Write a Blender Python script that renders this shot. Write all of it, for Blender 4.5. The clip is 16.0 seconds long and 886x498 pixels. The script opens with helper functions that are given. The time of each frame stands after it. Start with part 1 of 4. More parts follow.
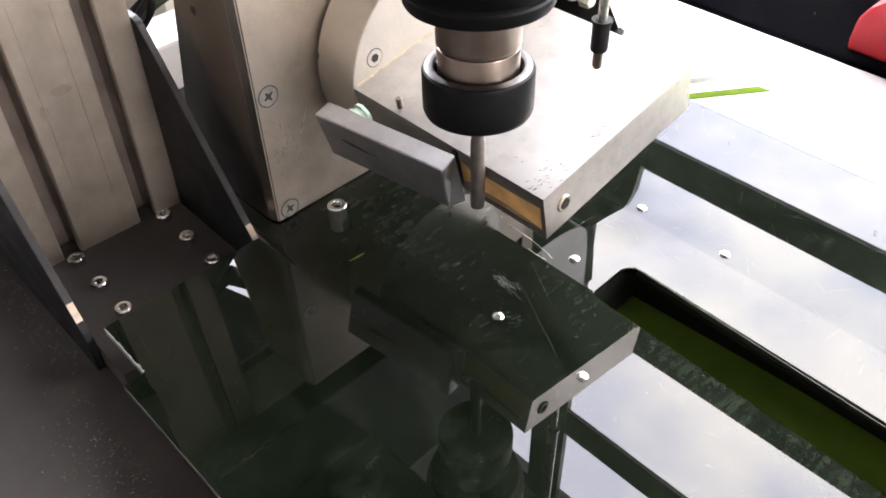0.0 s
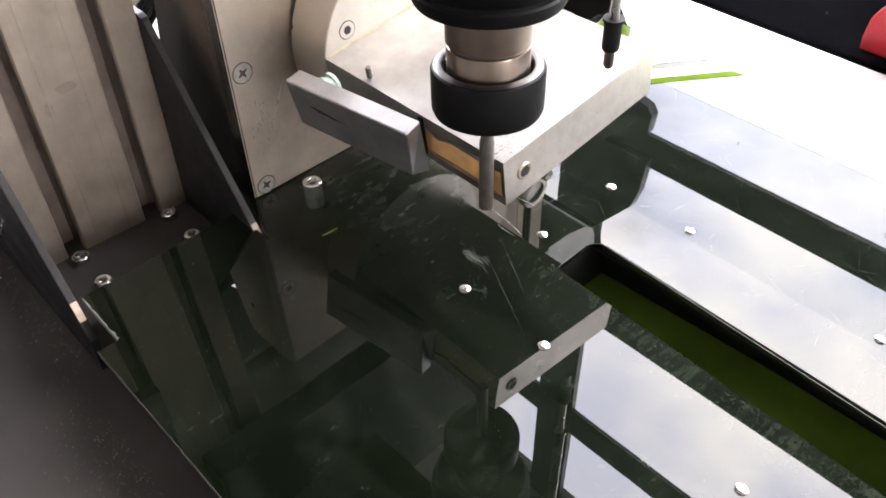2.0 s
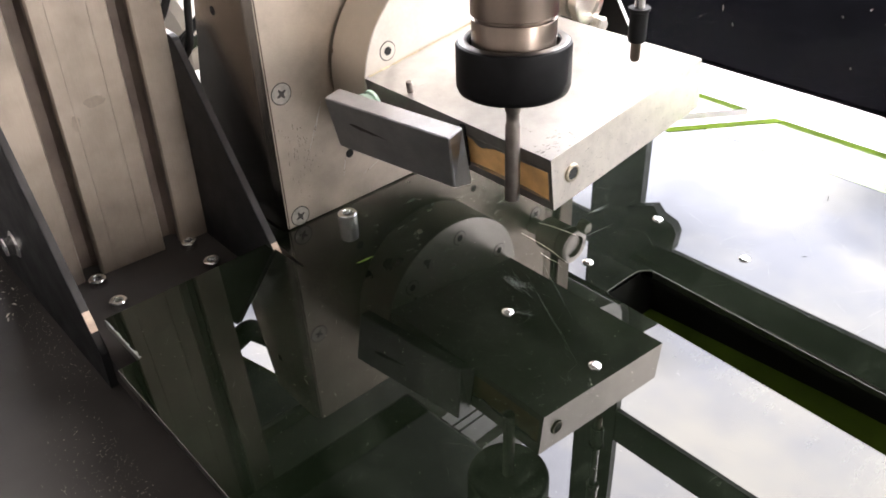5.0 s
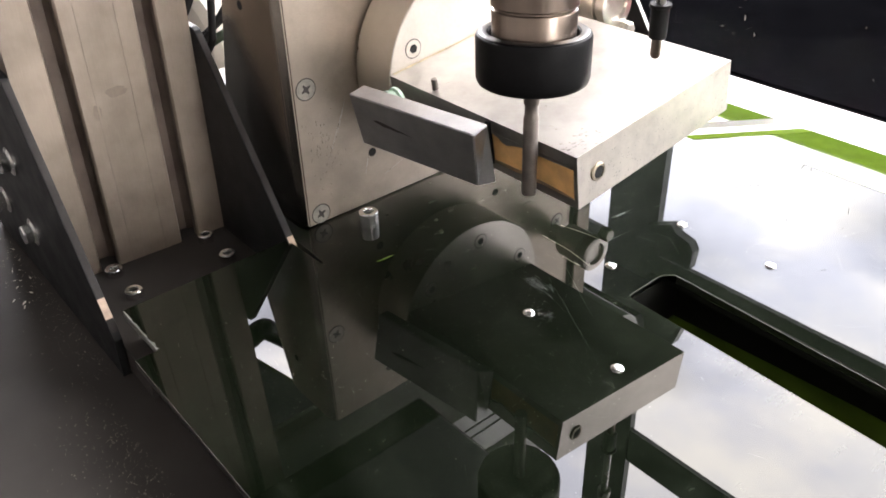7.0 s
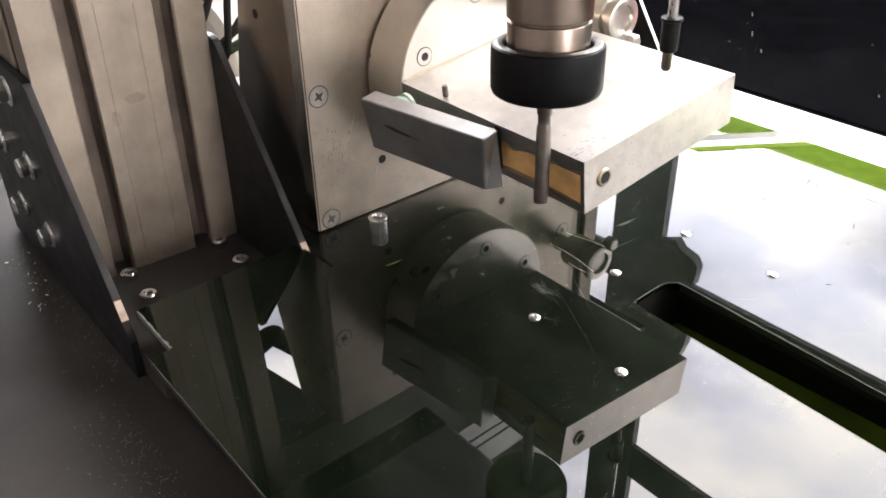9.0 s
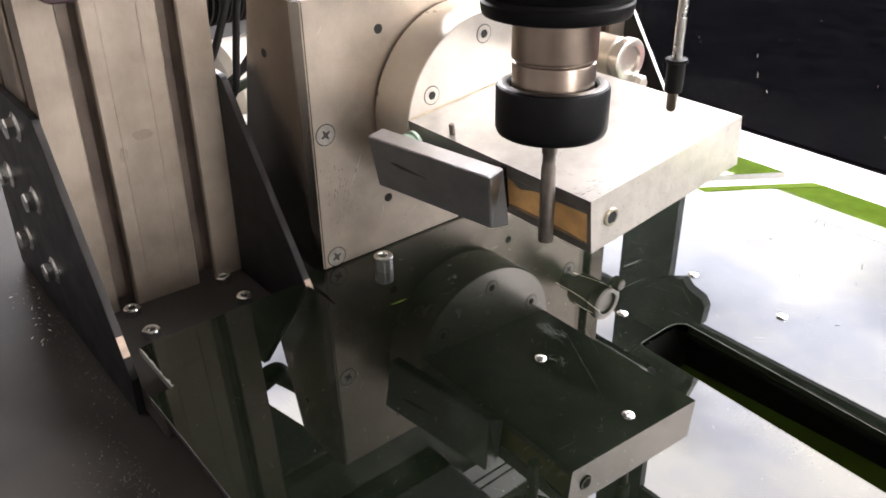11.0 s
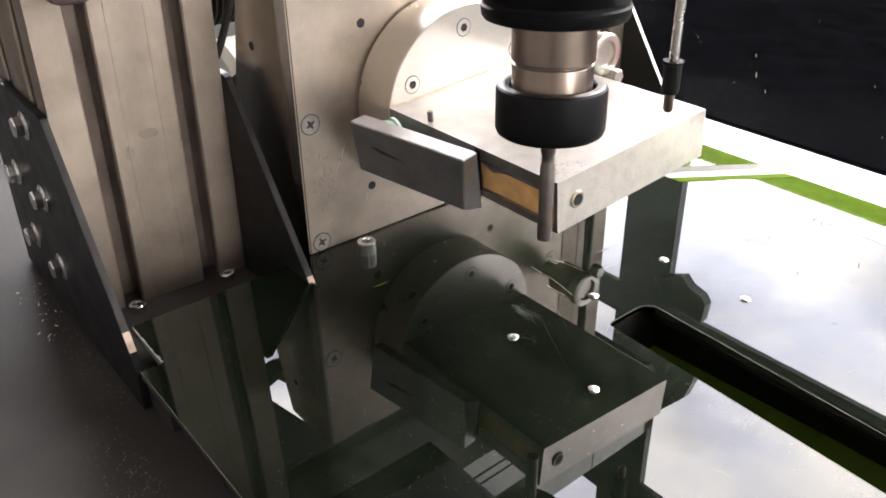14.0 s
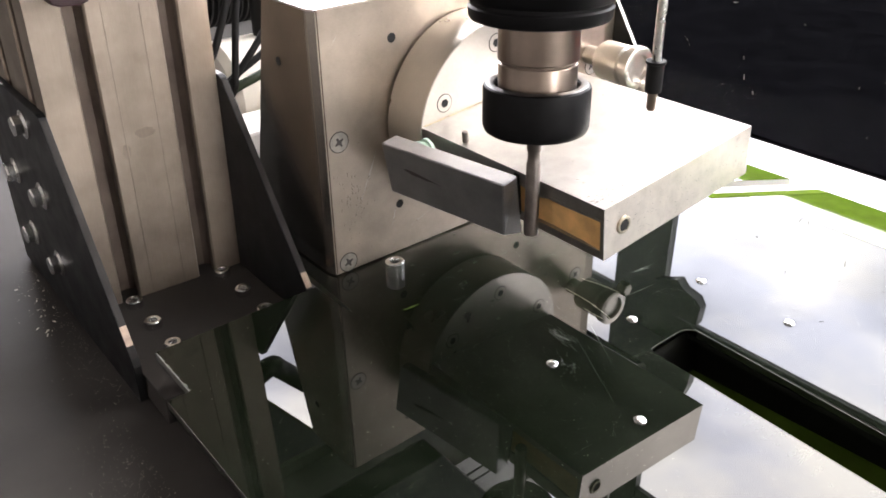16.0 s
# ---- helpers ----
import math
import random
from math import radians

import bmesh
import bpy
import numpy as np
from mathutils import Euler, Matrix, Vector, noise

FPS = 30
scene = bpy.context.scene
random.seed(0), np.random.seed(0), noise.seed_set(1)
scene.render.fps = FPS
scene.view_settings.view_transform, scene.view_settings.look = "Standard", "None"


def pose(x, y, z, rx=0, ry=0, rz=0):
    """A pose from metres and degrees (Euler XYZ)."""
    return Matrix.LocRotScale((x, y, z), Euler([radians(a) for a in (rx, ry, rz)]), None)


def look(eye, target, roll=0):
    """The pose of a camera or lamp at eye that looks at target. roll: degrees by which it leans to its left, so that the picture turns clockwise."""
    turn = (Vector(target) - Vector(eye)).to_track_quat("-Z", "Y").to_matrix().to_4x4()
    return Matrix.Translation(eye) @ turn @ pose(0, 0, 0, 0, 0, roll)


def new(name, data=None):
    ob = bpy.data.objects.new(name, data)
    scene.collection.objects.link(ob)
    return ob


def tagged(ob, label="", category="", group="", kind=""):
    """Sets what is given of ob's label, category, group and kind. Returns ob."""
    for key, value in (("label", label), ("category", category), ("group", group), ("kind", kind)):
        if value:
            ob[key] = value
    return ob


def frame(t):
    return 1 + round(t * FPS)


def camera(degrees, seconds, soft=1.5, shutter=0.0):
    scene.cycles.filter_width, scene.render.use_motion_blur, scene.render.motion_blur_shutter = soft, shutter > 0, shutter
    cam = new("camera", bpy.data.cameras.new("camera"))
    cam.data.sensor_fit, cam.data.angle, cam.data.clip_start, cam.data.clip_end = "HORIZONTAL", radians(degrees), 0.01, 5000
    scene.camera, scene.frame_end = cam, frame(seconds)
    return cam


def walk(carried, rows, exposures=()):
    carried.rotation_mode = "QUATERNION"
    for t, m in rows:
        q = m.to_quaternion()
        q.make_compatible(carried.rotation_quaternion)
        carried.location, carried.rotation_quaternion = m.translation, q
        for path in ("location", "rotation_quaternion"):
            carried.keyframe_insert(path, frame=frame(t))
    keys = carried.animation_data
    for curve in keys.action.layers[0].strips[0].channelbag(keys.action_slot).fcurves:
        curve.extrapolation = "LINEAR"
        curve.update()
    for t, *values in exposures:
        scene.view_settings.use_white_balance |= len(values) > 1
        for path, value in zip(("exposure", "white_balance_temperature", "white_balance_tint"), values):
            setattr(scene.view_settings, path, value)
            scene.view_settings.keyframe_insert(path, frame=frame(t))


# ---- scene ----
cam = camera(56.37, 16.0, 1.7)
walk(cam, [
    (0, pose(0.1929, -0.2062, 0.3094, 46.77, 1.28, 45.85)),
    (0.5, pose(0.1926, -0.2053, 0.3105, 46.60, 1.20, 46.13)),
    (1, pose(0.1888, -0.2041, 0.3102, 46.52, 1.12, 46.09)),
    (1.5, pose(0.1899, -0.2011, 0.3107, 46.49, 1.26, 46.09)),
    (2, pose(0.1887, -0.2040, 0.3071, 46.64, 1.25, 46.34)),
    (2.5, pose(0.1913, -0.2057, 0.3094, 46.96, 1.27, 46.41)),
    (3, pose(0.1932, -0.2076, 0.3109, 47.14, 1.18, 46.54)),
    (3.5, pose(0.1954, -0.2077, 0.3085, 48.02, 1.49, 46.31)),
    (4, pose(0.2063, -0.2151, 0.2841, 52.12, 1.87, 45.83)),
    (6.5, pose(0.2074, -0.2255, 0.2438, 56.44, 1.53, 49.50)),
    (7, pose(0.2104, -0.2263, 0.2436, 56.64, 1.57, 49.47)),
    (7.5, pose(0.2132, -0.2302, 0.2449, 56.86, 1.63, 49.39)),
    (8, pose(0.2146, -0.2322, 0.2453, 57.06, 1.45, 49.71)),
    (8.5, pose(0.2137, -0.2343, 0.2448, 57.13, 1.22, 49.91)),
    (11, pose(0.2123, -0.2319, 0.2442, 60.14, 0.96, 50.67)),
    (11.5, pose(0.2137, -0.2312, 0.2444, 60.02, 1.01, 50.74)),
    (12, pose(0.2147, -0.2337, 0.2434, 59.86, 0.94, 50.85)),
    (12.5, pose(0.2155, -0.2325, 0.2444, 59.74, 0.88, 50.73)),
    (13, pose(0.2165, -0.2332, 0.2463, 59.88, 0.94, 50.63)),
    (13.5, pose(0.2164, -0.2350, 0.2475, 59.99, 0.90, 50.70)),
    (14, pose(0.2172, -0.2357, 0.2480, 59.96, 0.87, 50.80)),
    (14.5, pose(0.2192, -0.2354, 0.2484, 59.93, 0.93, 50.86)),
    (15, pose(0.2209, -0.2371, 0.2485, 59.84, 0.94, 50.99)),
    (15.5, pose(0.2241, -0.2387, 0.2487, 59.87, 0.90, 50.73)),
    (16, pose(0.2278, -0.2399, 0.2493, 60.23, 0.77, 50.59)),
], exposures=[(0.0, 0.56, 6750, 15), (3.6, 0.56, 6750, 15), (4.2, 0.50, 6850, 15), (6.3, 0.34, 6950, 14), (16.0, 0.27, 6950, 14)])

# ---- world and light ----
SKY_EL, SKY_AZ = radians(48), radians(75)
world = bpy.data.worlds.new("overcast_sky")
scene.world = world
world.use_nodes = True
wn, wl = world.node_tree.nodes, world.node_tree.links
wn.clear()
w_out, w_bg = wn.new("ShaderNodeOutputWorld"), wn.new("ShaderNodeBackground")
w_sky = wn.new("ShaderNodeTexSky")
w_sky.sky_type, w_sky.sun_disc = "NISHITA", False
w_sky.sun_elevation, w_sky.sun_rotation = SKY_EL, radians(15)
w_tc, w_map, w_noise, w_ramp, w_mix = (wn.new("ShaderNodeTexCoord"), wn.new("ShaderNodeMapping"), wn.new("ShaderNodeTexNoise"),
                                       wn.new("ShaderNodeValToRGB"), wn.new("ShaderNodeMixRGB"))
w_map.inputs["Scale"].default_value = (1.0, 1.0, 2.2)
w_noise.inputs["Scale"].default_value, w_noise.inputs["Detail"].default_value = 2.0, 5
w_ramp.color_ramp.elements[0].position, w_ramp.color_ramp.elements[1].position = 0.24, 0.50
w_tone, w_fleck, w_fac = wn.new("ShaderNodeMixRGB"), wn.new("ShaderNodeTexNoise"), wn.new("ShaderNodeValToRGB")
w_tone.inputs[1].default_value, w_tone.inputs[2].default_value = (90.0, 95.0, 112.0, 1), (132.0, 132.0, 130.0, 1)
w_fleck.inputs["Scale"].default_value, w_fleck.inputs["Detail"].default_value = 5.0, 5
w_fac.color_ramp.elements[0].position, w_fac.color_ramp.elements[1].position = 0.40, 0.62
wl.new(w_map.outputs[0], w_fleck.inputs[0])
wl.new(w_fleck.outputs[0], w_fac.inputs[0])
wl.new(w_fac.outputs[0], w_tone.inputs[0])
wl.new(w_tone.outputs[0], w_mix.inputs[2])
wl.new(w_tc.outputs["Generated"], w_map.inputs[0])
wl.new(w_map.outputs[0], w_noise.inputs[0])
wl.new(w_noise.outputs[0], w_ramp.inputs[0])
wl.new(w_ramp.outputs[0], w_mix.inputs[0])
wl.new(w_sky.outputs[0], w_mix.inputs[1])
wl.new(w_mix.outputs[0], w_bg.inputs[0])
w_bg.inputs[1].default_value = 0.14
wl.new(w_bg.outputs[0], w_out.inputs[0])

sun_data = bpy.data.lights.new("sun", "SUN")
sun_data.energy, sun_data.angle, sun_data.color = 1.1, radians(25), (1.0, 0.95, 0.88)
sun = new("sun", sun_data)
sun.matrix_world = look((0, 0, 3), (-math.cos(SKY_AZ), -math.sin(SKY_AZ), 3 - math.tan(SKY_EL)))


# ---- materials ----
def material(name):
    m = bpy.data.materials.new(name)
    m.use_nodes = True
    nt = m.node_tree
    return m, nt, nt.nodes["Principled BSDF"]


def node(nt, kind, **vals):
    n = nt.nodes.new(kind)
    for k, v in vals.items():
        n.inputs[k].default_value = v
    return n


def noise_of(nt, scale, detail=4, stretch=(1, 1, 1), rough=0.55):
    tc = nt.nodes.new("ShaderNodeTexCoord")
    mp = nt.nodes.new("ShaderNodeMapping")
    mp.inputs["Scale"].default_value = stretch
    n = node(nt, "ShaderNodeTexNoise", Scale=scale, Detail=detail, Roughness=rough)
    nt.links.new(tc.outputs["Object"], mp.inputs[0])
    nt.links.new(mp.outputs[0], n.inputs["Vector"])
    return n.outputs[0]


def ramp(nt, src, stops):
    r = nt.nodes.new("ShaderNodeValToRGB")
    while len(r.color_ramp.elements) < len(stops):
        r.color_ramp.elements.new(0.5)
    for e, (p, c) in zip(r.color_ramp.elements, stops):
        e.position, e.color = p, (*c, 1) if len(c) == 3 else c
    nt.links.new(src, r.inputs[0])
    return r.outputs[0]


def mixed(nt, fac, a, b, mode="MIX"):
    n = nt.nodes.new("ShaderNodeMixRGB")
    n.blend_type = mode
    for i, v in ((0, fac), (1, a), (2, b)):
        if isinstance(v, (int, float)):
            n.inputs[i].default_value = v
        elif isinstance(v, tuple):
            n.inputs[i].default_value = (*v, 1)
        else:
            nt.links.new(v, n.inputs[i])
    return n.outputs[0]


def bumped(nt, b, src, strength, dist=0.0005):
    n = node(nt, "ShaderNodeBump", Strength=strength, Distance=dist)
    nt.links.new(src, n.inputs["Height"])
    nt.links.new(n.outputs[0], b.inputs["Normal"])


def metal(name, base, rough, metallic=1.0, stretch=(1, 1, 1), grain=900, stain=0.25, stain_scale=35, bump=0.15):
    """Worked metal: fine grain along one way, larger stains, uneven gloss."""
    m, nt, b = material(name)
    dark = tuple(c * (1 - stain) for c in base)
    big = noise_of(nt, stain_scale, 5)
    fine = noise_of(nt, grain, 2, stretch)
    col = ramp(nt, big, [(0.30, dark), (0.62, base)])
    col = mixed(nt, 0.05, col, ramp(nt, fine, [(0.3, (0.1, 0.1, 0.1)), (0.7, (1, 1, 1))]), "OVERLAY")
    nt.links.new(col, b.inputs["Base Color"])
    b.inputs["Metallic"].default_value = metallic
    r = ramp(nt, big, [(0.25, (rough * 1.12,) * 3), (0.7, (rough * 0.92,) * 3)])
    nt.links.new(r, b.inputs["Roughness"])
    bumped(nt, b, fine, bump, 0.0002)
    return m


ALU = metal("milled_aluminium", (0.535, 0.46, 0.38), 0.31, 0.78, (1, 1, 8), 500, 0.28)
# glossier copy of ALU, base darkened for the shade on the -y flank
ALU_SIDE = metal("shaded_aluminium_flank", (0.38, 0.34, 0.295), 0.24, 1.0, (1, 1, 8), 500, 0.2)
ALU_DISC = metal("turned_aluminium", (0.70, 0.65, 0.585), 0.29, 0.92, (8, 1, 1), 500, 0.12)
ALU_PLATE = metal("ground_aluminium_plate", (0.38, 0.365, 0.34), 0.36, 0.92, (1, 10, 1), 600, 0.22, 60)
# pitted end face; its paler base carries the light falling on +x
ALU_END_LIT = metal("lit_pitted_end_face", (0.74, 0.68, 0.61), 0.30, 0.92, (1, 1, 1), 900, 0.16, 130, 0.3)
ALU_JAW = metal("bare_aluminium_jaw", (0.42, 0.42, 0.425), 0.39, 0.92, (10, 1, 1), 600, 0.2, 70)
ANOD = metal("anodised_extrusion", (0.40, 0.335, 0.275), 0.40, 0.75, (1, 12, 0.4), 300, 0.40, 22, 0.05)
BEAM = metal("bright_extrusion", (0.50, 0.50, 0.48), 0.36, 0.95, (1, 1, 12), 300, 0.15, 30)
# darker copy of ANOD: recess shade is painted into the groove faces
ANOD_GROOVE = metal("shaded_brown_slot", (0.19, 0.150, 0.125), 0.5, 0.6, (1, 12, 0.4), 300, 0.35, 40, 0.05)
ANOD_STAIN = metal("stained_anodising", (0.315, 0.265, 0.220), 0.46, 0.7, (1, 12, 0.4), 300, 0.2, 120)
STEEL = metal("bright_steel", (0.74, 0.73, 0.70), 0.28, 1.0, (1, 1, 1), 900, 0.25, 200, 0.03)
STEEL_DARK = metal("dark_bronzed_steel", (0.275, 0.222, 0.184), 0.30, 1.0, (1, 1, 0.02), 420, 0.3, 40, 0.02)
SHANK = metal("carbide_shank", (0.20, 0.175, 0.16), 0.42, 0.9, (1, 1, 0.05), 500, 0.3, 120, 0.02)
SCREW = metal("dull_screw_steel", (0.58, 0.55, 0.49), 0.4, 0.9, (1, 1, 1), 900, 0.3, 250)
CHROME = metal("zinc_plated", (0.80, 0.80, 0.78), 0.22, 1.0, (1, 1, 1), 900, 0.2, 300)
BRASS = metal("pale_brass", (0.52, 0.46, 0.36), 0.45, 0.9, (1, 1, 1), 900, 0.2, 300)


def paint(name, base, rough, var=0.35, scale=60, spec=0.5, bump=0.1):
    m, nt, b = material(name)
    n = noise_of(nt, scale, 5)
    nt.links.new(ramp(nt, n, [(0.3, tuple(c * (1 - var) for c in base)), (0.7, tuple(min(1, c * (1 + var)) for c in base))]), b.inputs["Base Color"])
    nt.links.new(ramp(nt, n, [(0.3, (max(0.02, rough - 0.08),) * 3), (0.7, (min(1, rough + 0.08),) * 3)]), b.inputs["Roughness"])
    b.inputs["Specular IOR Level"].default_value = spec
    bumped(nt, b, noise_of(nt, scale * 14, 3), bump, 0.0003)
    return m


BLACK = paint("black_powder_coat", (0.010, 0.0105, 0.0115), 0.46, spec=0.28)
SLOT_BLACK = paint("slot_shade_black", (0.006, 0.0065, 0.0055), 0.7, spec=0.12)
BLACK_EDGE = paint("worn_black_edge", (0.040, 0.038, 0.037), 0.65, spec=0.12)
BED = paint("matt_black_bed", (0.046, 0.0425, 0.040), 0.62, 0.25, 14, 0.12)
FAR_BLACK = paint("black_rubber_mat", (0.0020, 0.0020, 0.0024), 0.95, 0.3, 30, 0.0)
NUT_BLACK = paint("blackened_nut", (0.0055, 0.0055, 0.006), 0.5, 0.3, 200, 0.10)
TOP_RING = metal("polished_ring", (0.16, 0.155, 0.15), 0.3, 1.0, (1, 1, 1), 600, 0.3, 150, 0.02)
RUBBER = paint("black_rubber", (0.007, 0.007, 0.0075), 0.6, 0.3, 200, 0.2)
GREEN = paint("green_board", (0.068, 0.122, 0.010), 0.7, 0.2, 40, 0.3)
LIME = paint("lime_green_acrylic", (0.085, 0.140, 0.008), 0.85, 0.15, 80, 0.05)
LIME_GLOSS = paint("glossy_lime_acrylic", (0.075, 0.125, 0.012), -0.06, 0.15, 80, 0.5, 0.0)


ORANGE = paint("ochre_workpiece", (0.65, 0.39, 0.16), 0.45, 0.28, 70, 0.4)
RED = paint("red_plastic", (0.50, 0.012, 0.02), 0.4, 0.12, 60)
CREAM = paint("cream_plastic", (0.72, 0.68, 0.60), 0.5, 0.08, 30)
BLUE = paint("blue_plastic", (0.02, 0.06, 0.30), 0.4, 0.1, 60)
HOLE = paint("dark_bore", (0.01, 0.01, 0.01), 0.8, 0.2, 200)
COPPER = paint("bare_primer_patch", (0.46, 0.35, 0.27), 0.5, 0.2, 400)
CHIP = paint("pale_swarf", (0.66, 0.62, 0.52), 0.4, 0.2, 300)
DUST = paint("grey_dust", (0.34, 0.34, 0.30), 0.7, 0.3, 900)
GREENISH = paint("green_rubber_washer", (0.33, 0.44, 0.36), 0.5, 0.15, 300)
PLASTER = paint("grey_plaster", (0.56, 0.535, 0.49), 0.85, 0.08, 3)
CEIL = paint("dark_ceiling", (0.07, 0.068, 0.065), 0.85, 0.08, 3)
FLOOR = paint("dark_concrete", (0.05, 0.048, 0.046), 0.7, 0.2, 4)
SOUTH = paint("brown_grey_plaster", (0.17, 0.158, 0.145), 0.85, 0.08, 3)
DARK_WALL = paint("dark_painted_wall", (0.007, 0.007, 0.008), 0.9, 0.2, 3, 0.05)
SCUFF = paint("pale_chipping", (0.15, 0.155, 0.14), 0.7, 0.3, 300)
SCRATCH = paint("glossy_scratch", (0.17, 0.185, 0.17), 0.10, 0.3, 300, 0.35, 0.0)
DARK_MARK = paint("dark_scuff", (0.05, 0.043, 0.04), 0.6, 0.3, 300)
WEAR = paint("worn_metal", (0.16, 0.14, 0.12), 0.6, 0.3, 300)
TAN = paint("dried_residue", (0.48, 0.40, 0.27), 0.8, 0.3, 500)
SLIVER = paint("dull_lime_offcut", (0.055, 0.085, 0.010), 0.5, 0.3, 300, 0.3)
RIM_EDGE = paint("slot_rim_highlight", (0.05, 0.054, 0.044), 0.55, 0.5, 300, 0.12)
SHEET_EDGE = paint("dark_sheet_edge", (0.012, 0.016, 0.010), 0.35, 0.3, 200, 0.4)
MAROON = paint("dark_maroon_plastic", (0.030, 0.010, 0.013), 0.45, 0.2, 100)
DARK_GREEN = paint("dark_green_sheath", (0.015, 0.030, 0.012), 0.5, 0.2, 200)
WHITE = paint("white_plastic", (0.80, 0.78, 0.75), 0.4, 0.06, 40)
FRAME = paint("dark_window_frame", (0.02, 0.021, 0.022), 0.45, 0.15, 20)


def acrylic():
    """Dark smoked sheet: almost black body under a mirror gloss, with faint waves, wiped film and dust."""
    m, nt, b = material("smoked_green_acrylic")
    nt.nodes.remove(b)
    out = nt.nodes["Material Output"]
    gl = node(nt, "ShaderNodeBsdfGlossy", Roughness=0.004)
    df = nt.nodes.new("ShaderNodeBsdfDiffuse")
    fr = node(nt, "ShaderNodeFresnel", IOR=1.44)
    wave = noise_of(nt, 22, 2)
    bp = node(nt, "ShaderNodeBump", Strength=0.003, Distance=0.002)
    nt.links.new(wave, bp.inputs["Height"])
    nt.links.new(bp.outputs[0], gl.inputs["Normal"])
    film = ramp(nt, noise_of(nt, 20, 8, (1, 2, 1), 0.68), [(0.43, (0.004, 0.004, 0.004)), (0.70, (0.052, 0.052, 0.052))])
    wiped = ramp(nt, noise_of(nt, 60, 7, (4, 1, 1), 0.7), [(0.45, (0.30, 0.30, 0.30)), (0.66, (1.0, 1.0, 1.0))])
    speck = ramp(nt, noise_of(nt, 2000, 1), [(0.67, (0.0, 0.0, 0.0)), (0.78, (0.20, 0.20, 0.20))])
    where = ramp(nt, noise_of(nt, 30, 5), [(0.42, (0.10, 0.10, 0.10)), (0.62, (1.0, 1.0, 1.0))])
    # scuffed band along the near side of the slot
    tc = nt.nodes.new("ShaderNodeTexCoord")
    dot = nt.nodes.new("ShaderNodeVectorMath")
    dot.operation = "DOT_PRODUCT"
    dot.inputs[1].default_value = (0.6, 17.0, 0)
    nt.links.new(tc.outputs["Object"], dot.inputs[0])
    part_x = nt.nodes.new("ShaderNodeSeparateXYZ")
    nt.links.new(tc.outputs["Object"], part_x.inputs[0])
    side = nt.nodes.new("ShaderNodeMapRange")
    side.inputs["From Min"].default_value, side.inputs["From Max"].default_value = -0.012, 0.028
    nt.links.new(part_x.outputs[0], side.inputs["Value"])
    band = ramp(nt, dot.outputs["Value"], [(0.30, (0, 0, 0)), (0.80, (0.085, 0.085, 0.085)), (0.94, (0.03, 0.03, 0.03))])
    rubbed = ramp(nt, noise_of(nt, 500, 6, (1, 1, 1), 0.7), [(0.40, (0.2, 0.2, 0.2)), (0.66, (1, 1, 1))])
    band = mixed(nt, 1.0, mixed(nt, 1.0, band, side.outputs[0], "MULTIPLY"), rubbed, "MULTIPLY")
    film = mixed(nt, 1.0, film, band, "ADD")
    # mottled dirt round the housing's foot, widened to paint in the disc's reflected light
    def along(axis, lo, hi):
        n = nt.nodes.new("ShaderNodeMapRange")
        n.inputs["From Min"].default_value, n.inputs["From Max"].default_value = lo, hi
        nt.links.new(part_x.outputs[axis], n.inputs["Value"])
        return n.outputs[0]
    dirt_reflection = mixed(nt, 1.0, along(0, 0.020, -0.085), along(1, -0.030, 0.010), "MULTIPLY")
    mottle = ramp(nt, noise_of(nt, 95, 7, (1, 1, 1), 0.66), [(0.38, (0.006, 0.006, 0.006)), (0.64, (0.095, 0.095, 0.095))])
    film = mixed(nt, 1.0, film, mixed(nt, 1.0, dirt_reflection, mottle, "MULTIPLY"), "ADD")
    haze = mixed(nt, 1.0, mixed(nt, 1.0, film, wiped, "MULTIPLY"), mixed(nt, 1.0, speck, where, "MULTIPLY"), "ADD")
    nt.links.new(mixed(nt, haze, (0.0018, 0.0031, 0.0014), (0.26, 0.32, 0.23)), df.inputs["Color"])
    mx = nt.nodes.new("ShaderNodeMixShader")
    nt.links.new(fr.outputs[0], mx.inputs[0])
    nt.links.new(df.outputs[0], mx.inputs[1])
    nt.links.new(gl.outputs[0], mx.inputs[2])
    nt.links.new(mx.outputs[0], out.inputs[0])
    return m


ACRYLIC = acrylic()


def clear_face():
    """The sheet's underside: light passes straight on."""
    m, nt, b = material("clear_underside")
    nt.nodes.remove(b)
    tr = node(nt, "ShaderNodeBsdfTransparent", Color=(0.97, 0.98, 0.97, 1))
    nt.links.new(tr.outputs[0], nt.nodes["Material Output"].inputs[0])
    return m


CLEAR = clear_face()


def clear_guard():
    m, nt, b = material("clear_guard_sheet")
    nt.nodes.remove(b)
    tr = node(nt, "ShaderNodeBsdfTransparent", Color=(0.93, 0.94, 0.95, 1))
    gl = node(nt, "ShaderNodeBsdfGlossy", Roughness=0.05)
    fr = node(nt, "ShaderNodeFresnel", IOR=1.07)
    mx = nt.nodes.new("ShaderNodeMixShader")
    nt.links.new(fr.outputs[0], mx.inputs[0])
    nt.links.new(tr.outputs[0], mx.inputs[1])
    nt.links.new(gl.outputs[0], mx.inputs[2])
    nt.links.new(mx.outputs[0], nt.nodes["Material Output"].inputs[0])
    return m


GUARD = clear_guard()


# ---- mesh tools ----
def finish(bm, material_, name, smooth=False):
    bmesh.ops.recalc_face_normals(bm, faces=bm.faces)
    me = bpy.data.meshes.new(name)
    bm.to_mesh(me)
    bm.free()
    me.materials.append(material_)
    if smooth:
        for p in me.polygons:
            p.use_smooth = True
        me.set_sharp_from_angle(angle=radians(35))
    return me


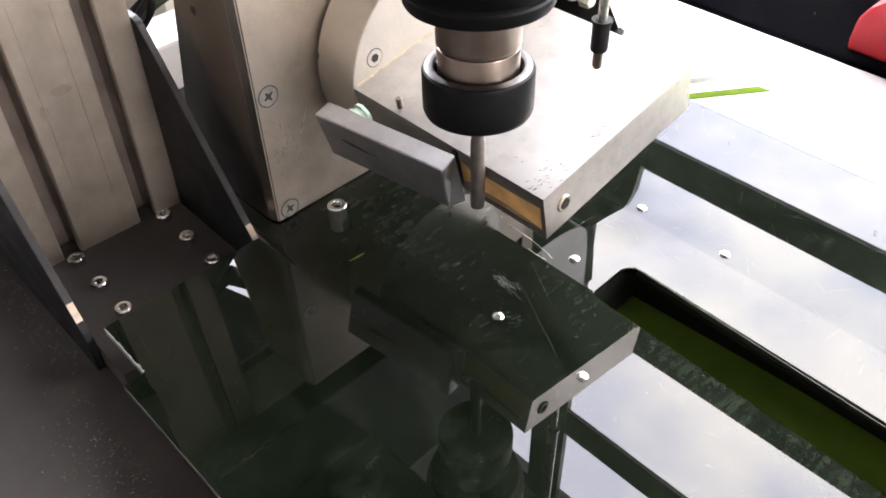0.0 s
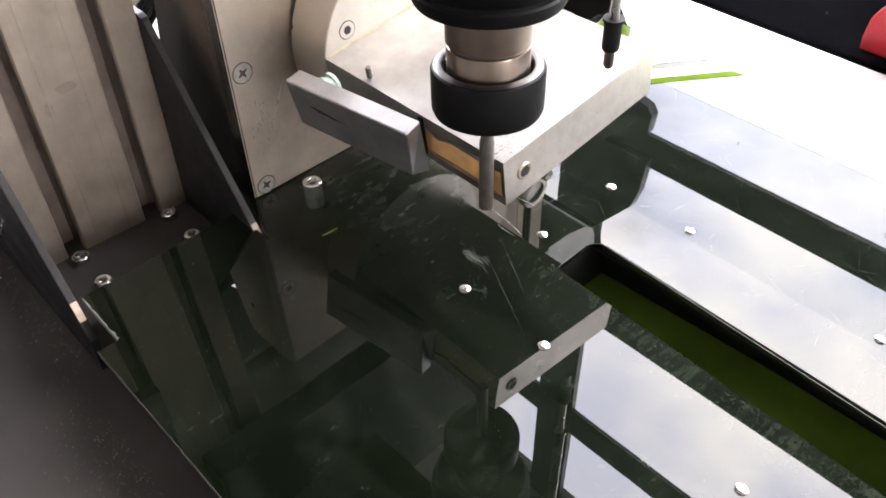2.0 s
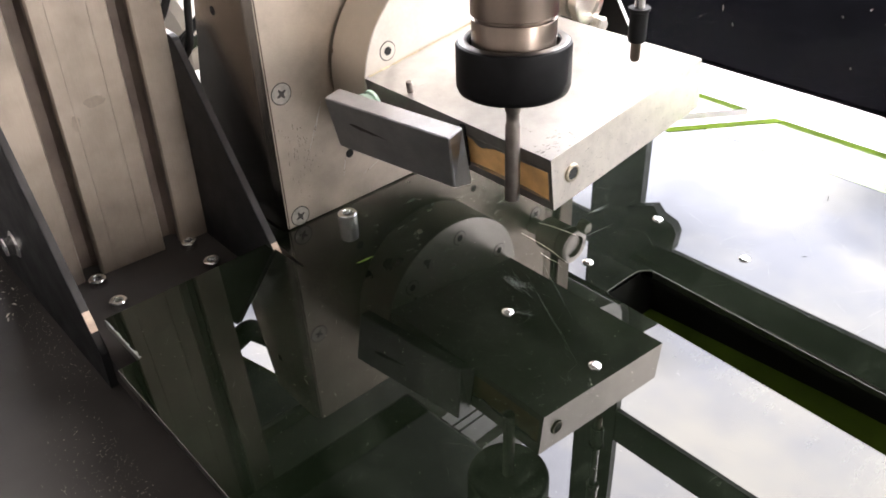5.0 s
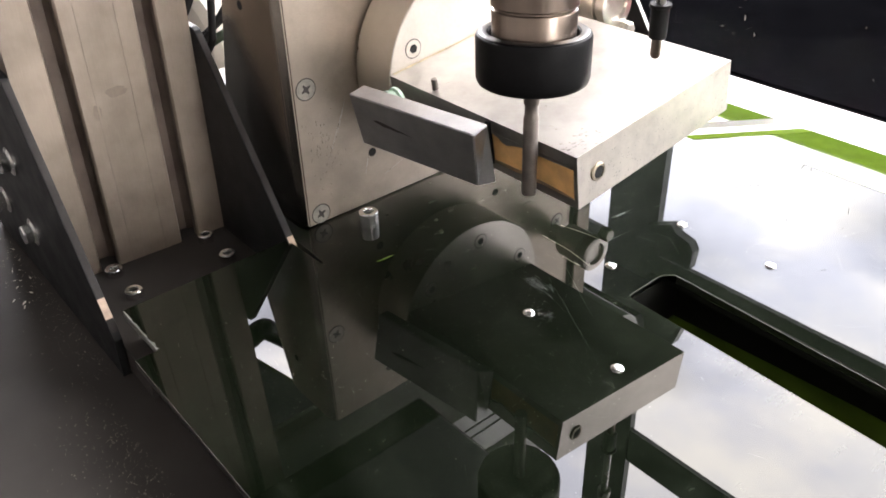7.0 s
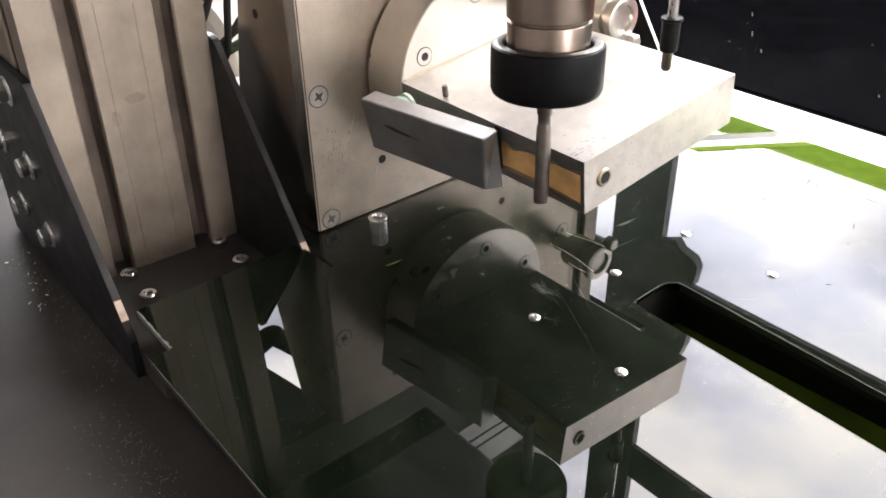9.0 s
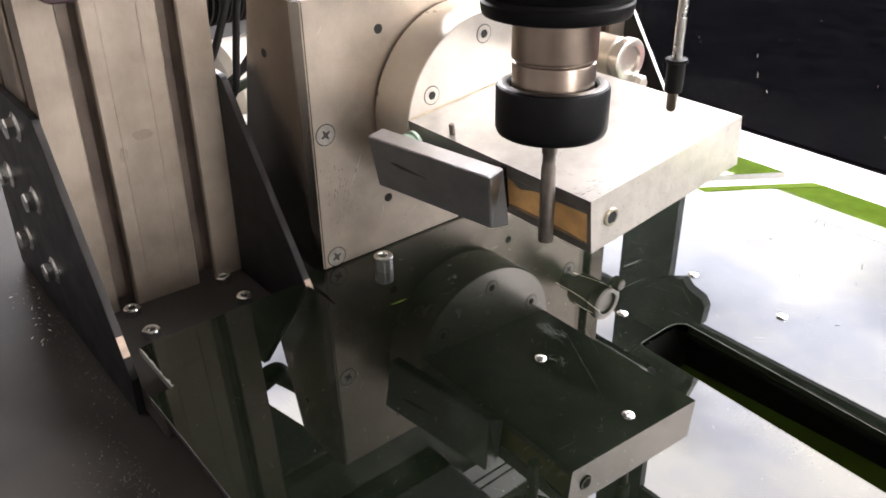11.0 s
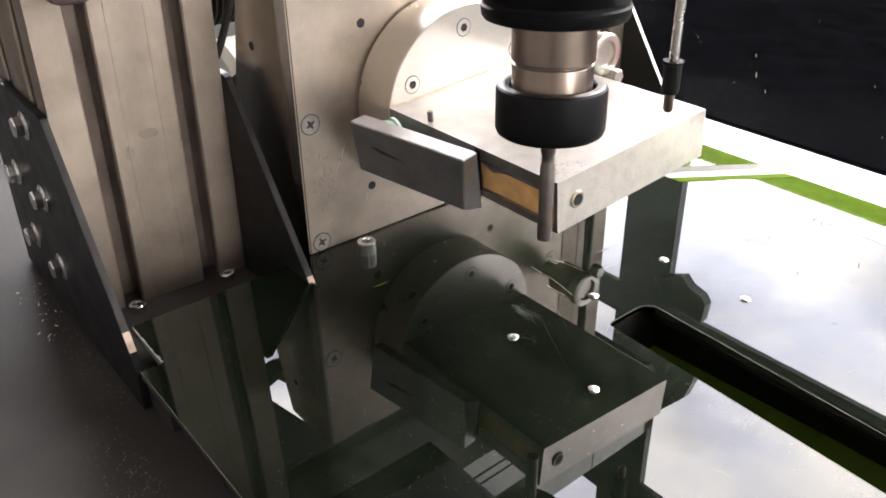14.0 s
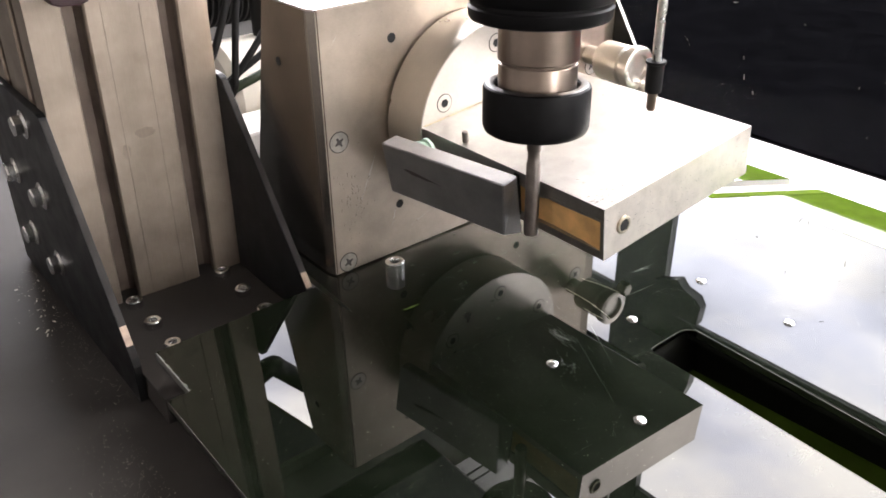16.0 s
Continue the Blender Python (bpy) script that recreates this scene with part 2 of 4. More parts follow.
def part(name, bm, material_, parent=None, label="", smooth=False):
    ob = new(name, finish(bm, material_, name, smooth))
    if parent:
        ob.parent = parent
    return tagged(ob, label)


def thing(name, label, category, at=None, group="", kind=""):
    ob = new(name)
    ob.empty_display_size = 0.02
    if at:
        ob.matrix_world = at
    return tagged(ob, label, category, group, kind)


def prism(bm, pts, lo, hi, axis="z", bevel=0.0):
    """Extrudes an outline. axis z: pts are x, y; axis x: y, z; axis y: x, z."""
    def at(p, h):
        return {"z": (p[0], p[1], h), "x": (h, p[0], p[1]), "y": (p[0], h, p[1])}[axis]
    a = [bm.verts.new(at(p, lo)) for p in pts]
    b = [bm.verts.new(at(p, hi)) for p in pts]
    n = len(pts)
    fs = [bm.faces.new(a[::-1]), bm.faces.new(b)]
    fs += [bm.faces.new((a[i], a[(i + 1) % n], b[(i + 1) % n], b[i])) for i in range(n)]
    bmesh.ops.recalc_face_normals(bm, faces=fs)
    if bevel:
        es = list({e for f in fs for e in f.edges})
        bmesh.ops.bevel(bm, geom=es, offset=bevel, segments=2, affect="EDGES", profile=0.6)
    return bm


def box(bm, x0, x1, y0, y1, z0, z1, bevel=0.0):
    return prism(bm, [(x0, y0), (x1, y0), (x1, y1), (x0, y1)], z0, z1, "z", bevel)


def lathe(bm, profile, centre=(0, 0, 0), axis="z", seg=48):
    """Turns a profile of (radius, height) round an axis, closed at both ends."""
    def at(r, h, a):
        c, s = r * math.cos(a), r * math.sin(a)
        v = {"z": (c, s, h), "x": (h, c, s), "y": (c, h, s)}[axis]
        return Vector(v) + Vector(centre)
    rings = []
    for r, h in profile:
        if r < 1e-7:
            rings.append([bm.verts.new(at(0, h, 0))])
        else:
            rings.append([bm.verts.new(at(r, h, 2 * math.pi * i / seg)) for i in range(seg)])
    for p, q in zip(rings, rings[1:]):
        for i in range(seg):
            j = (i + 1) % seg
            if len(p) == 1 and len(q) == 1:
                continue
            if len(p) == 1:
                bm.faces.new((p[0], q[j], q[i]))
            elif len(q) == 1:
                bm.faces.new((p[i], p[j], q[0]))
            else:
                bm.faces.new((p[i], p[j], q[j], q[i]))
    return bm


def tube(bm, pts, r, seg=10):
    """A round cable along points."""
    rings = []
    for i, p in enumerate(pts):
        p = Vector(p)
        d = (Vector(pts[min(i + 1, len(pts) - 1)]) - Vector(pts[max(i - 1, 0)])).normalized()
        u = d.orthogonal().normalized()
        if rings:
            u = (prev - d * prev.dot(d)).normalized()
        prev = u
        v = d.cross(u)
        rings.append([bm.verts.new(p + r * (math.cos(a) * u + math.sin(a) * v)) for a in (2 * math.pi * k / seg for k in range(seg))])
    for a, b in zip(rings, rings[1:]):
        for i in range(seg):
            bm.faces.new((a[i], a[(i + 1) % seg], b[(i + 1) % seg], b[i]))
    bm.faces.new(rings[0][::-1])
    bm.faces.new(rings[-1])
    return bm


def smooth_path(pts, n=8):
    out = []
    for i in range(len(pts) - 1):
        p0, p1, p2, p3 = (Vector(pts[max(0, min(len(pts) - 1, i + k))]) for k in (-1, 0, 1, 2))
        for j in range(n):
            t = j / n
            out.append(0.5 * (2 * p1 + (p2 - p0) * t + (2 * p0 - 5 * p1 + 4 * p2 - p3) * t * t + (3 * p1 - p0 - 3 * p2 + p3) * t ** 3))
    out.append(Vector(pts[-1]))
    return out


def socket_bolt(bm, r, h, axis="z", seg=32):
    """A cap screw's head with its socket sunk in."""
    return lathe(bm, [(0, 0), (r, 0), (r, h - 0.0006), (r - 0.0006, h), (r * 0.56, h), (r * 0.53, h - 0.0003), (r * 0.50, h - 0.0022), (0, h - 0.0022)], axis=axis, seg=seg)


def slotted(lo, hi, slots, depth=0.014, half=0.0051, inner=0.011, lip=0.005):
    """One side of an extrusion from lo to hi at depth 0, with T-slots: (along, inward) points."""
    pts = [(lo, 0)]
    for c in slots:
        pts += [(c - half - 0.001, 0), (c - half, 0.0012), (c - half, lip), (c - inner, lip), (c - inner, lip + 0.004), (c - half + 0.001, depth),
                (c + half - 0.001, depth), (c + inner, lip + 0.004), (c + inner, lip), (c + half, lip), (c + half, 0.0012), (c + half + 0.001, 0)]
    return pts


def profile_outline(w, d, ws, ds):
    """A slotted rectangular extrusion, w by d, from 0, 0."""
    a = [(u, v) for u, v in slotted(0, w, ws)]
    b = [(w - v, u) for u, v in slotted(0, d, ds)]
    c = [(w - u, d - v) for u, v in slotted(0, w, [w - s for s in ws][::-1])]
    e = [(v, d - u) for u, v in slotted(0, d, [d - s for s in ds][::-1])]
    return a + b + c + e


# ---- room ----
BED_Z = -0.0400
RX0, RX1, RY0, RY1, RZ0, RZ1 = -4.3, 4.6, -3.2, 3.0, -0.93, 6.4


def wall(name, x0, x1, y0, y1, z0, z1, mat=PLASTER):
    bm = bmesh.new()
    box(bm, x0, x1, y0, y1, z0, z1)
    return tagged(part(name, bm, mat), "plain grey plastered workshop wall", "wall", kind="structure")


def room():
    bm = bmesh.new()
    box(bm, RX0 - 0.2, RX1 + 0.2, RY0 - 0.2, RY1 + 0.2, RZ0 - 0.1, RZ0)
    tagged(part("floor", bm, FLOOR), "dark grey concrete workshop floor", "floor", kind="structure")
    bm = bmesh.new()
    box(bm, RX0 - 0.2, RX1 + 0.2, RY0 - 0.2, RY1 + 0.2, RZ1, RZ1 + 0.1)
    tagged(part("ceiling", bm, CEIL), "plain dark grey ceiling", "ceiling", kind="structure")
    wall("wall_south", RX0 - 0.1, RX1 + 0.1, RY0 - 0.1, RY0, RZ0, RZ1, SOUTH)
    # wall out of view; its upper piece is dark to dim the housing's reflections
    for y0, y1, z0, z1 in ((RY0, -0.30, RZ0, RZ1), (1.0, RY1, RZ0, RZ1), (-0.30, 1.0, RZ0, 0.20), (-0.30, 1.0, 1.65, RZ1)):
        wall("wall_east", RX1, RX1 + 0.1, y0, y1, z0, z1, CEIL if z0 > 1 else PLASTER)
    # unseen opening, added so sky light brightens faces turned to +x
    win = thing("fill_window", "unseen low side window added to light the +x faces", "window", kind="structure")
    for y0, y1, z0, z1 in ((-0.30, -0.24, 0.20, 1.65), (0.94, 1.0, 0.20, 1.65), (-0.24, 0.94, 0.20, 0.26), (-0.24, 0.94, 1.59, 1.65)):
        bm = bmesh.new()
        box(bm, RX1 + 0.02, RX1 + 0.08, y0, y1, z0, z1)
        part("window_frame", bm, FRAME, win)
    # north: glazed from a low sill up, dark posts and rails
    SILL = 0.54
    wall("wall_north", RX0 - 0.1, RX1 + 0.1, RY1, RY1 + 0.1, RZ0, SILL, DARK_WALL)
    # unseen panel, added to block high sky from the housing's mirrored face
    wall("wall_north", 3.3, RX1 + 0.1, RY1 + 0.051, RY1 + 0.1, 3.4, RZ1, SOUTH)
    win = thing("window_1", "tall dark-framed window wall with several horizontal rails", "window", kind="structure")
    posts = ((-4.40, -4.15), (-2.24, -1.92), (1.15, 1.45), (4.3, 4.7))
    for x0, x1 in posts:
        bm = bmesh.new()
        box(bm, x0, x1, RY1, RY1 + 0.05, SILL, RZ1)
        part("window_post", bm, FRAME, win)
    for z0, z1 in ((0.54, 0.57), (1.15, 1.385), (2.265, 2.46), (3.60, 3.87), (4.94, 5.23), (6.2, 6.4)):
        for (_, x0), (x1, _) in zip(posts, posts[1:]):
            bm = bmesh.new()
            box(bm, x0, x1, RY1 + 0.005, RY1 + 0.035, z0, z1)
            part("window_rail", bm, FRAME, win)
    bm = bmesh.new()
    prism(bm, [(-1.95, 2.21), (-1.95, 2.07), (-1.80, 2.00), (-1.76, 2.04), (-1.68, 2.06), (-1.65, 2.10), (-1.66, 2.21)], RY1 - 0.06, RY1 - 0.005, "y")
    part("rail_bracket", bm, FRAME, win, "dark bracket under the rail")
    bm = bmesh.new()
    prism(bm, [(-1.919, 2.38), (-1.63, 2.38), (-1.650, 2.60), (-1.685, 2.72), (-1.80, 2.87), (-1.919, 3.03)], RY1 - 0.06, RY1 - 0.005, "y")
    part("rail_bracket", bm, FRAME, win, "dark knee brace above the rail")
    # west: wall with one window
    wall("wall_west", RX0 - 0.1, RX0, RY0, 0.35, RZ0, RZ1, CEIL)
    wall("wall_west", RX0 - 0.1, RX0, 0.35, RY1, RZ0, 0.30, CEIL)
    wall("wall_west", RX0 - 0.1, RX0, 0.35, RY1, 4.72, RZ1, CEIL)
    win = thing("window_2", "dark-framed side window", "window", kind="structure")
    for y0, y1, z0, z1 in ((0.35, 0.45, 0.30, 4.72), (2.88, 3.0, 0.30, 4.72), (0.45, 2.88, 0.30, 0.40), (0.45, 2.88, 4.66, 4.72)):
        bm = bmesh.new()
        box(bm, RX0 - 0.08, RX0 - 0.02, y0, y1, z0, z1)
        part("window_frame", bm, FRAME, win)


def machine_bed():
    ob = thing("machine_bed", "matt black machine bed with scattered swarf", "machine bed")
    bm = bmesh.new()
    box(bm, -0.75, 0.75, -0.55, 0.2600, BED_Z - 0.03, BED_Z, 0.0015)
    part("bed_plate", bm, BED, ob)
    bm = bmesh.new()
    box(bm, -0.75, 0.75, 0.2602, 0.4210, BED_Z - 0.03, BED_Z, 0.0015)
    part("white_bed_plate", bm, WHITE, ob, "glossy white rear bed plate")
    bm = bmesh.new()
    box(bm, -1.2, 0.9, 0.4212, 1.15, BED_Z - 0.03, BED_Z, 0.002)
    part("bed_mat", bm, FAR_BLACK, ob, "black rubber mat with swarf")
    for x in (-0.7, 0.66):
        for y in (-0.5, 0.98):
            bm = bmesh.new()
            box(bm, x, x + 0.06, y, y + 0.06, RZ0, BED_Z - 0.03, 0.003)
            part("leg", bm, BLACK, ob)


# ---- gantry ----
COL_X = -0.2185
TILT = pose(0, -0.09, -0.0275, -1.5) @ pose(0, 0.09, 0.0275)


FOOT_Z = -0.0245
HEXES = ((-0.2515, 0.0846), (-0.2495, 0.0421), (-0.2460, -0.0009), (-0.3037, 0.0395), (-0.2956, -0.0004))


def column(name, y0, y1, label, foot=-0.1150, at=TILT):
    ob = thing(name, label, "machine column", at, group="gantry columns")
    w = y1 - y0
    outline = profile_outline(0.0905, w, [0.0228, 0.0678], [0.0236, 0.0729])
    pts = [(COL_X - u, y0 + v) for u, v in outline]
    bm = bmesh.new()
    prism(bm, pts, FOOT_Z, 0.3208)
    body = part("extrusion", bm, ANOD, ob)
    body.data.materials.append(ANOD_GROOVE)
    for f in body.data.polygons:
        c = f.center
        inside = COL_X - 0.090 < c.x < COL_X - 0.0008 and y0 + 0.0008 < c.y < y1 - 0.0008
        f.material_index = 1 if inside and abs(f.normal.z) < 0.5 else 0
    bm = bmesh.new()
    box(bm, -0.347, foot, y0 + 0.0004, y1 - 0.0004, BED_Z, FOOT_Z, 0.0004)
    part("foot_plate", bm, BED, ob, "black foot plate")
    # thin ridges on the wide land
    for y in (y0 + 0.0573, y0 + 0.0373):
        bm = bmesh.new()
        box(bm, COL_X - 0.001, COL_X + 0.00035, y, y + 0.0010, FOOT_Z, 0.3208)
        part("ridge", bm, ANOD, ob)
    if y0 < 0:
        bm = bmesh.new()
        rnd = random.Random(2)
        for cy, cz, ry, rz in ((y0 + 0.0490, 0.0770, 0.0058, 0.0031), (y0 + 0.0370, 0.0680, 0.0024, 0.0048)):
            for k in range(3):
                f = 1 - 0.22 * k
                bm.faces.new([bm.verts.new((COL_X + 0.0001 + 0.00005 * k, cy + ry * f * rnd.uniform(0.85, 1.1) * math.cos(a), cz + rz * f * rnd.uniform(0.85, 1.1) * math.sin(a)))
                              for a in (2 * math.pi * i / 18 for i in range(18))])
        part("oil_stain", bm, ANOD_STAIN, ob, "faint dark oil stain")
        bm = bmesh.new()
        prism(bm, [(-0.1348, 0.1545), (-0.1310, 0.1530), (-0.1208, 0.1527), (-0.1165, 0.1540), (-0.1165, 0.19), (-0.1348, 0.19)], COL_X + 0.0003, COL_X + 0.0120, "x", 0.0010)
        part("stop_block", bm, MAROON, ob, "dark maroon stop block")
    return ob


def gusset(name, y0, y1, label, top, toe, patch, hexes=False, edge=BLACK_EDGE, at=TILT):
    ob = thing(name, label, "gusset plate", at, group="gusset plates")
    top, toe = Vector(top), Vector(toe)
    outline = [(-0.347, BED_Z), (toe.x + 0.0010, BED_Z), (toe.x + 0.0012, toe.y - 0.0025), tuple(toe), tuple(top), (top.x - 0.0040, top.y + 0.0012), (-0.347, top.y + 0.0012)]
    bm = bmesh.new()
    prism(bm, outline, y0, y1, "y", 0.0005)
    part("plate", bm, BLACK, ob)
    # sloping edge, worn, and a chipped patch near its foot
    d = (top - toe).normalized()
    n = Vector((-d.y, d.x)) if d.x > 0 else Vector((d.y, -d.x))
    def on_edge(u0, u1, lift):
        p, q = toe + d * u0, toe + d * u1
        return [tuple(p - n * 0.0003), tuple(q - n * 0.0003), tuple(q + n * lift), tuple(p + n * lift)]
    bm = bmesh.new()
    prism(bm, on_edge(0.002, (top - toe).length - 0.002, 0.0002), y0 + 0.0006, y1 - 0.0006, "y")
    part("worn_edge", bm, edge, ob)
    bm = bmesh.new()
    prism(bm, on_edge(*patch, 0.0004), y0 + 0.0003, y1 - 0.0003, "y")
    part("bare_patch", bm, COPPER, ob, "chipped patch of bare primer")
    if hexes:
        for x, z in HEXES:
            bm = bmesh.new()
            lathe(bm, [(0, 0), (0.0082, 0), (0.0082, 0.0012), (0.0066, 0.0020), (0, 0.0020)], axis="y", seg=32)
            lathe(bm, [(0, 0.0020), (0.0060, 0.0020), (0.0060, 0.0062), (0.0052, 0.0070), (0, 0.0070)], axis="y", seg=6)
            h = part("hex_bolt", bm, CHROME, ob, "zinc-plated flanged hex bolt")
            h.matrix_local = pose(x, y0, z, 180, 0, 0) @ pose(0, 0, 0, 0, 23 * x * 100 + 71 * z * 100, 0)
    return ob


def bed_bolts():
    for x in (-0.2106, -0.1827, -0.1548):
        for y in (-0.1230, -0.0661):
            ob = thing("cap_screw", "bright socket cap screw in the black bed", "bolt", TILT @ pose(x, y, FOOT_Z), "bed cap screws")
            bm = bmesh.new()
            socket_bolt(bm, 0.0048, 0.0048)
            part("head", bm, CHROME, ob, smooth=True)
            bm = bmesh.new()
            lathe(bm, [(0, 0.0024), (0.0021, 0.0024), (0.0021, 0.0028), (0, 0.0028)], seg=6)
            part("socket", bm, HOLE, ob, "dark hexagon socket")


# ---- spindle ----
SX, SY, SZ = -0.0084, 0.0036, 0.1150
RIM = 0.1549


def turned(bm, profile, seg):
    """A turned part of the spindle, its heights counted from the collet nut's foot."""
    return lathe(bm, [(r * 1.05, (h - 0.1088) * 1.065) for r, h in profile], seg=seg)


def spindle():
    ob = thing("spindle", "black milling spindle with steel nose and black collet nut", "spindle", pose(SX, SY, SZ, -2.5, -2.5, 0))
    bm = bmesh.new()
    turned(bm, [(0, RIM - 0.0012), (0.0255, RIM - 0.0012), (0.0272, RIM - 0.0006), (0.0280, RIM + 0.0006), (0.0284, RIM + 0.0042), (0.0276, RIM + 0.0050), (0.0276, RIM + 0.0062), (0.0288, RIM + 0.0072),
               (0.0300, RIM + 0.0110), (0.0308, RIM + 0.0120), (0.0308, 0.365), (0, 0.365)], 72)
    part("body", bm, NUT_BLACK, ob, "black spindle body with stepped lower rim", True)
    bm = bmesh.new()
    turned(bm, [(0, 0.118), (0.0157, 0.118), (0.0160, 0.1366), (0.0158, 0.1371), (0.0152, 0.1374), (0.0152, 0.1381), (0.0160, 0.1384), (0.0163, 0.1388), (0.0163, 0.1560), (0, 0.1560)], 64)
    part("nose", bm, STEEL_DARK, ob, "bronzed steel spindle nose with a groove", True)
    bm = bmesh.new()
    turned(bm, [(0.0165, 0.1240), (0.0172, 0.1284), (0.0176, 0.1288), (0.0205, 0.1288), (0.0216, 0.1282), (0.0220, 0.1272), (0.0220, 0.1160), (0.0219, 0.1120), (0.0212, 0.1102), (0.0200, 0.1094),
               (0.0120, 0.1088), (0.0034, 0.1088), (0.0034, 0.120)], 72)
    nut = part("collet_nut", bm, NUT_BLACK, ob, "black collet nut", True)
    bm = bmesh.new()
    turned(bm, [(0.0177, 0.1286), (0.0204, 0.1286), (0.0208, 0.12885), (0.0204, 0.12905), (0.0177, 0.12905)], 72)
    part("top_ring", bm, TOP_RING, nut, "polished top ring", True)
    bm = bmesh.new()
    turned(bm, [(0, 0.0625), (0.0029, 0.0625), (0.0031, 0.0635), (0.0031, 0.0950), (0.0027, 0.0965), (0.0027, 0.1000), (0.0032, 0.1010), (0.0032, 0.1120), (0, 0.1120)], 32)
    part("cutter", bm, SHANK, ob, "slim grey end mill", True)


def probe():
    ob = thing("probe", "thin steel probe rod with black collar", "probe", pose(0.0020, 0.0700, 0.1112))
    for name, prof, mat, lab in (("tip", [(0, 0.1063), (0.0018, 0.1063), (0.0026, 0.1075), (0.0026, 0.1150), (0, 0.1150)], STEEL_DARK, "dull metal tip"),
                                 ("collar", [(0, 0.1148), (0.0040, 0.1148), (0.0044, 0.1160), (0.0044, 0.1275), (0.0052, 0.1278), (0.0052, 0.1290), (0, 0.1290)], RUBBER, "black collar"),
                                 ("rod", [(0, 0.129), (0.0024, 0.129), (0.0024, 0.163), (0, 0.163)], STEEL, ""),
                                 ("holder", [(0, 0.163), (0.0046, 0.163), (0.0046, 0.166), (0.0040, 0.168), (0.0040, 0.32), (0, 0.32)], STEEL, "")):
        bm = bmesh.new()
        lathe(bm, [(r * 0.90, (h - 0.1063) * 1.05) for r, h in prof], seg=32)
        part(name, bm, mat, ob, lab, True)


def gantry():
    ob = thing("gantry_beam", "slotted aluminium gantry beam across two columns", "gantry beam")
    # front face with two narrow grooves and a shallow step; back lip added to hide sky
    front = [(0, 0.321), (0, 0.3415), (-0.004, 0.3415), (-0.004, 0.3445), (0, 0.3445), (0, 0.3545), (-0.004, 0.3545), (-0.004, 0.3575), (0, 0.3575),
             (0, 0.373), (-0.0012, 0.3745), (-0.0012, 0.388), (-0.010, 0.390), (-0.010, 0.402), (0, 0.404), (0, 0.445)]
    bm = bmesh.new()
    prism(bm, [(COL_X + u, z) for u, z in front] + [(COL_X - 0.0975, 0.445), (COL_X - 0.0975, 0.308), (COL_X - 0.0920, 0.308), (COL_X - 0.0915, 0.321)], -0.16, 0.325, "y")
    part("extrusion", bm, BEAM, ob)
    bm = bmesh.new()
    prism(bm, [(0.3252, 0.445), (0.3252, 0.3165), (0.360, 0.3180), (0.390, 0.3260), (0.404, 0.3370), (0.410, 0.350), (0.414, 0.380), (0.417, 0.445)], COL_X - 0.0975, COL_X + 0.0005, "x", 0.0008)
    part("end_plate", bm, BEAM, ob, "pale end plate with a rounded corner")
    bm = bmesh.new()
    prism(bm, [(0.4045, 0.3365), (0.414, 0.3385), (0.421, 0.346), (0.426, 0.365), (0.431, 0.400), (0.435, 0.445), (0.4175, 0.445), (0.4145, 0.380), (0.4105, 0.350)], COL_X - 0.0975, COL_X - 0.0005, "x")
    part("end_seal", bm, RUBBER, ob, "black seal round the end plate")
    # sloping cover on an arm behind the beam
    ob = thing("cover_plate", "black sloping cover plate with lime green edge behind the beam", "cover plate")
    lime = [(-0.0600, 0.1835), (0.4000, 0.8410)]
    bm = bmesh.new()
    prism(bm, [*lime, (0.4000, 0.9600), (-0.1500, 0.9600), (-0.1500, 0.1835)], -0.4460, -0.4400, "x", 0.0004)
    part("plate", bm, BLACK, ob)
    bm = bmesh.new()
    prism(bm, [(-0.0585, 0.1822), (0.4015, 0.8397), (0.3995, 0.8415), (-0.0605, 0.1840)], -0.4455, -0.4405, "x")
    part("edge_trim", bm, LIME, ob, "lime green edge trim")
    bm = bmesh.new()
    box(bm, -0.4400, -0.3165, -0.13, -0.07, 0.36, 0.385, 0.001)
    part("arm", bm, BLACK, ob)
    ob = thing("spindle_carriage", "black spindle carriage on the gantry beam", "machine carriage")
    bm = bmesh.new()
    prism(bm, [(-0.10, 0.262), (0.094, 0.262), (0.222, 0.46), (-0.10, 0.46)], COL_X + 0.0005, COL_X + 0.03, "x", 0.002)
    part("back_plate", bm, BLACK, ob)
    bm = bmesh.new()
    box(bm, COL_X + 0.03, -0.0465, -0.05, 0.05, 0.35, 0.46, 0.003)
    part("bracket", bm, BLACK, ob)
    bm = bmesh.new()
    prism(bm, [(SX + 0.040 * math.cos(a), SY + 0.040 * math.sin(a)) for a in (2 * math.pi * i / 48 for i in range(48))], 0.36, 0.46)
    part("clamp_ring", bm, BLACK, ob)
    bm = bmesh.new()
    box(bm, -0.009, 0.013, 0.049, 0.082, 0.305, 0.335, 0.002)
    part("probe_arm", bm, BLACK, ob)


# ---- sliding table ----
TX0, TX1, TABLE_FAR = -0.1282, 0.42, 0.2825
SLOT, SLOT_LEAN = (0.0482, 0.0800, 0.0303, 0.40), (-0.035, -0.022)
# open cut at the far edge: both its sides run this way
CUT = Vector((0.0398, 0.0551)).normalized()


def along_cut(x, y):
    """The x of the cut's side through (x, far edge) at the depth y."""
    return x + (y - TABLE_FAR) * CUT.x / CUT.y


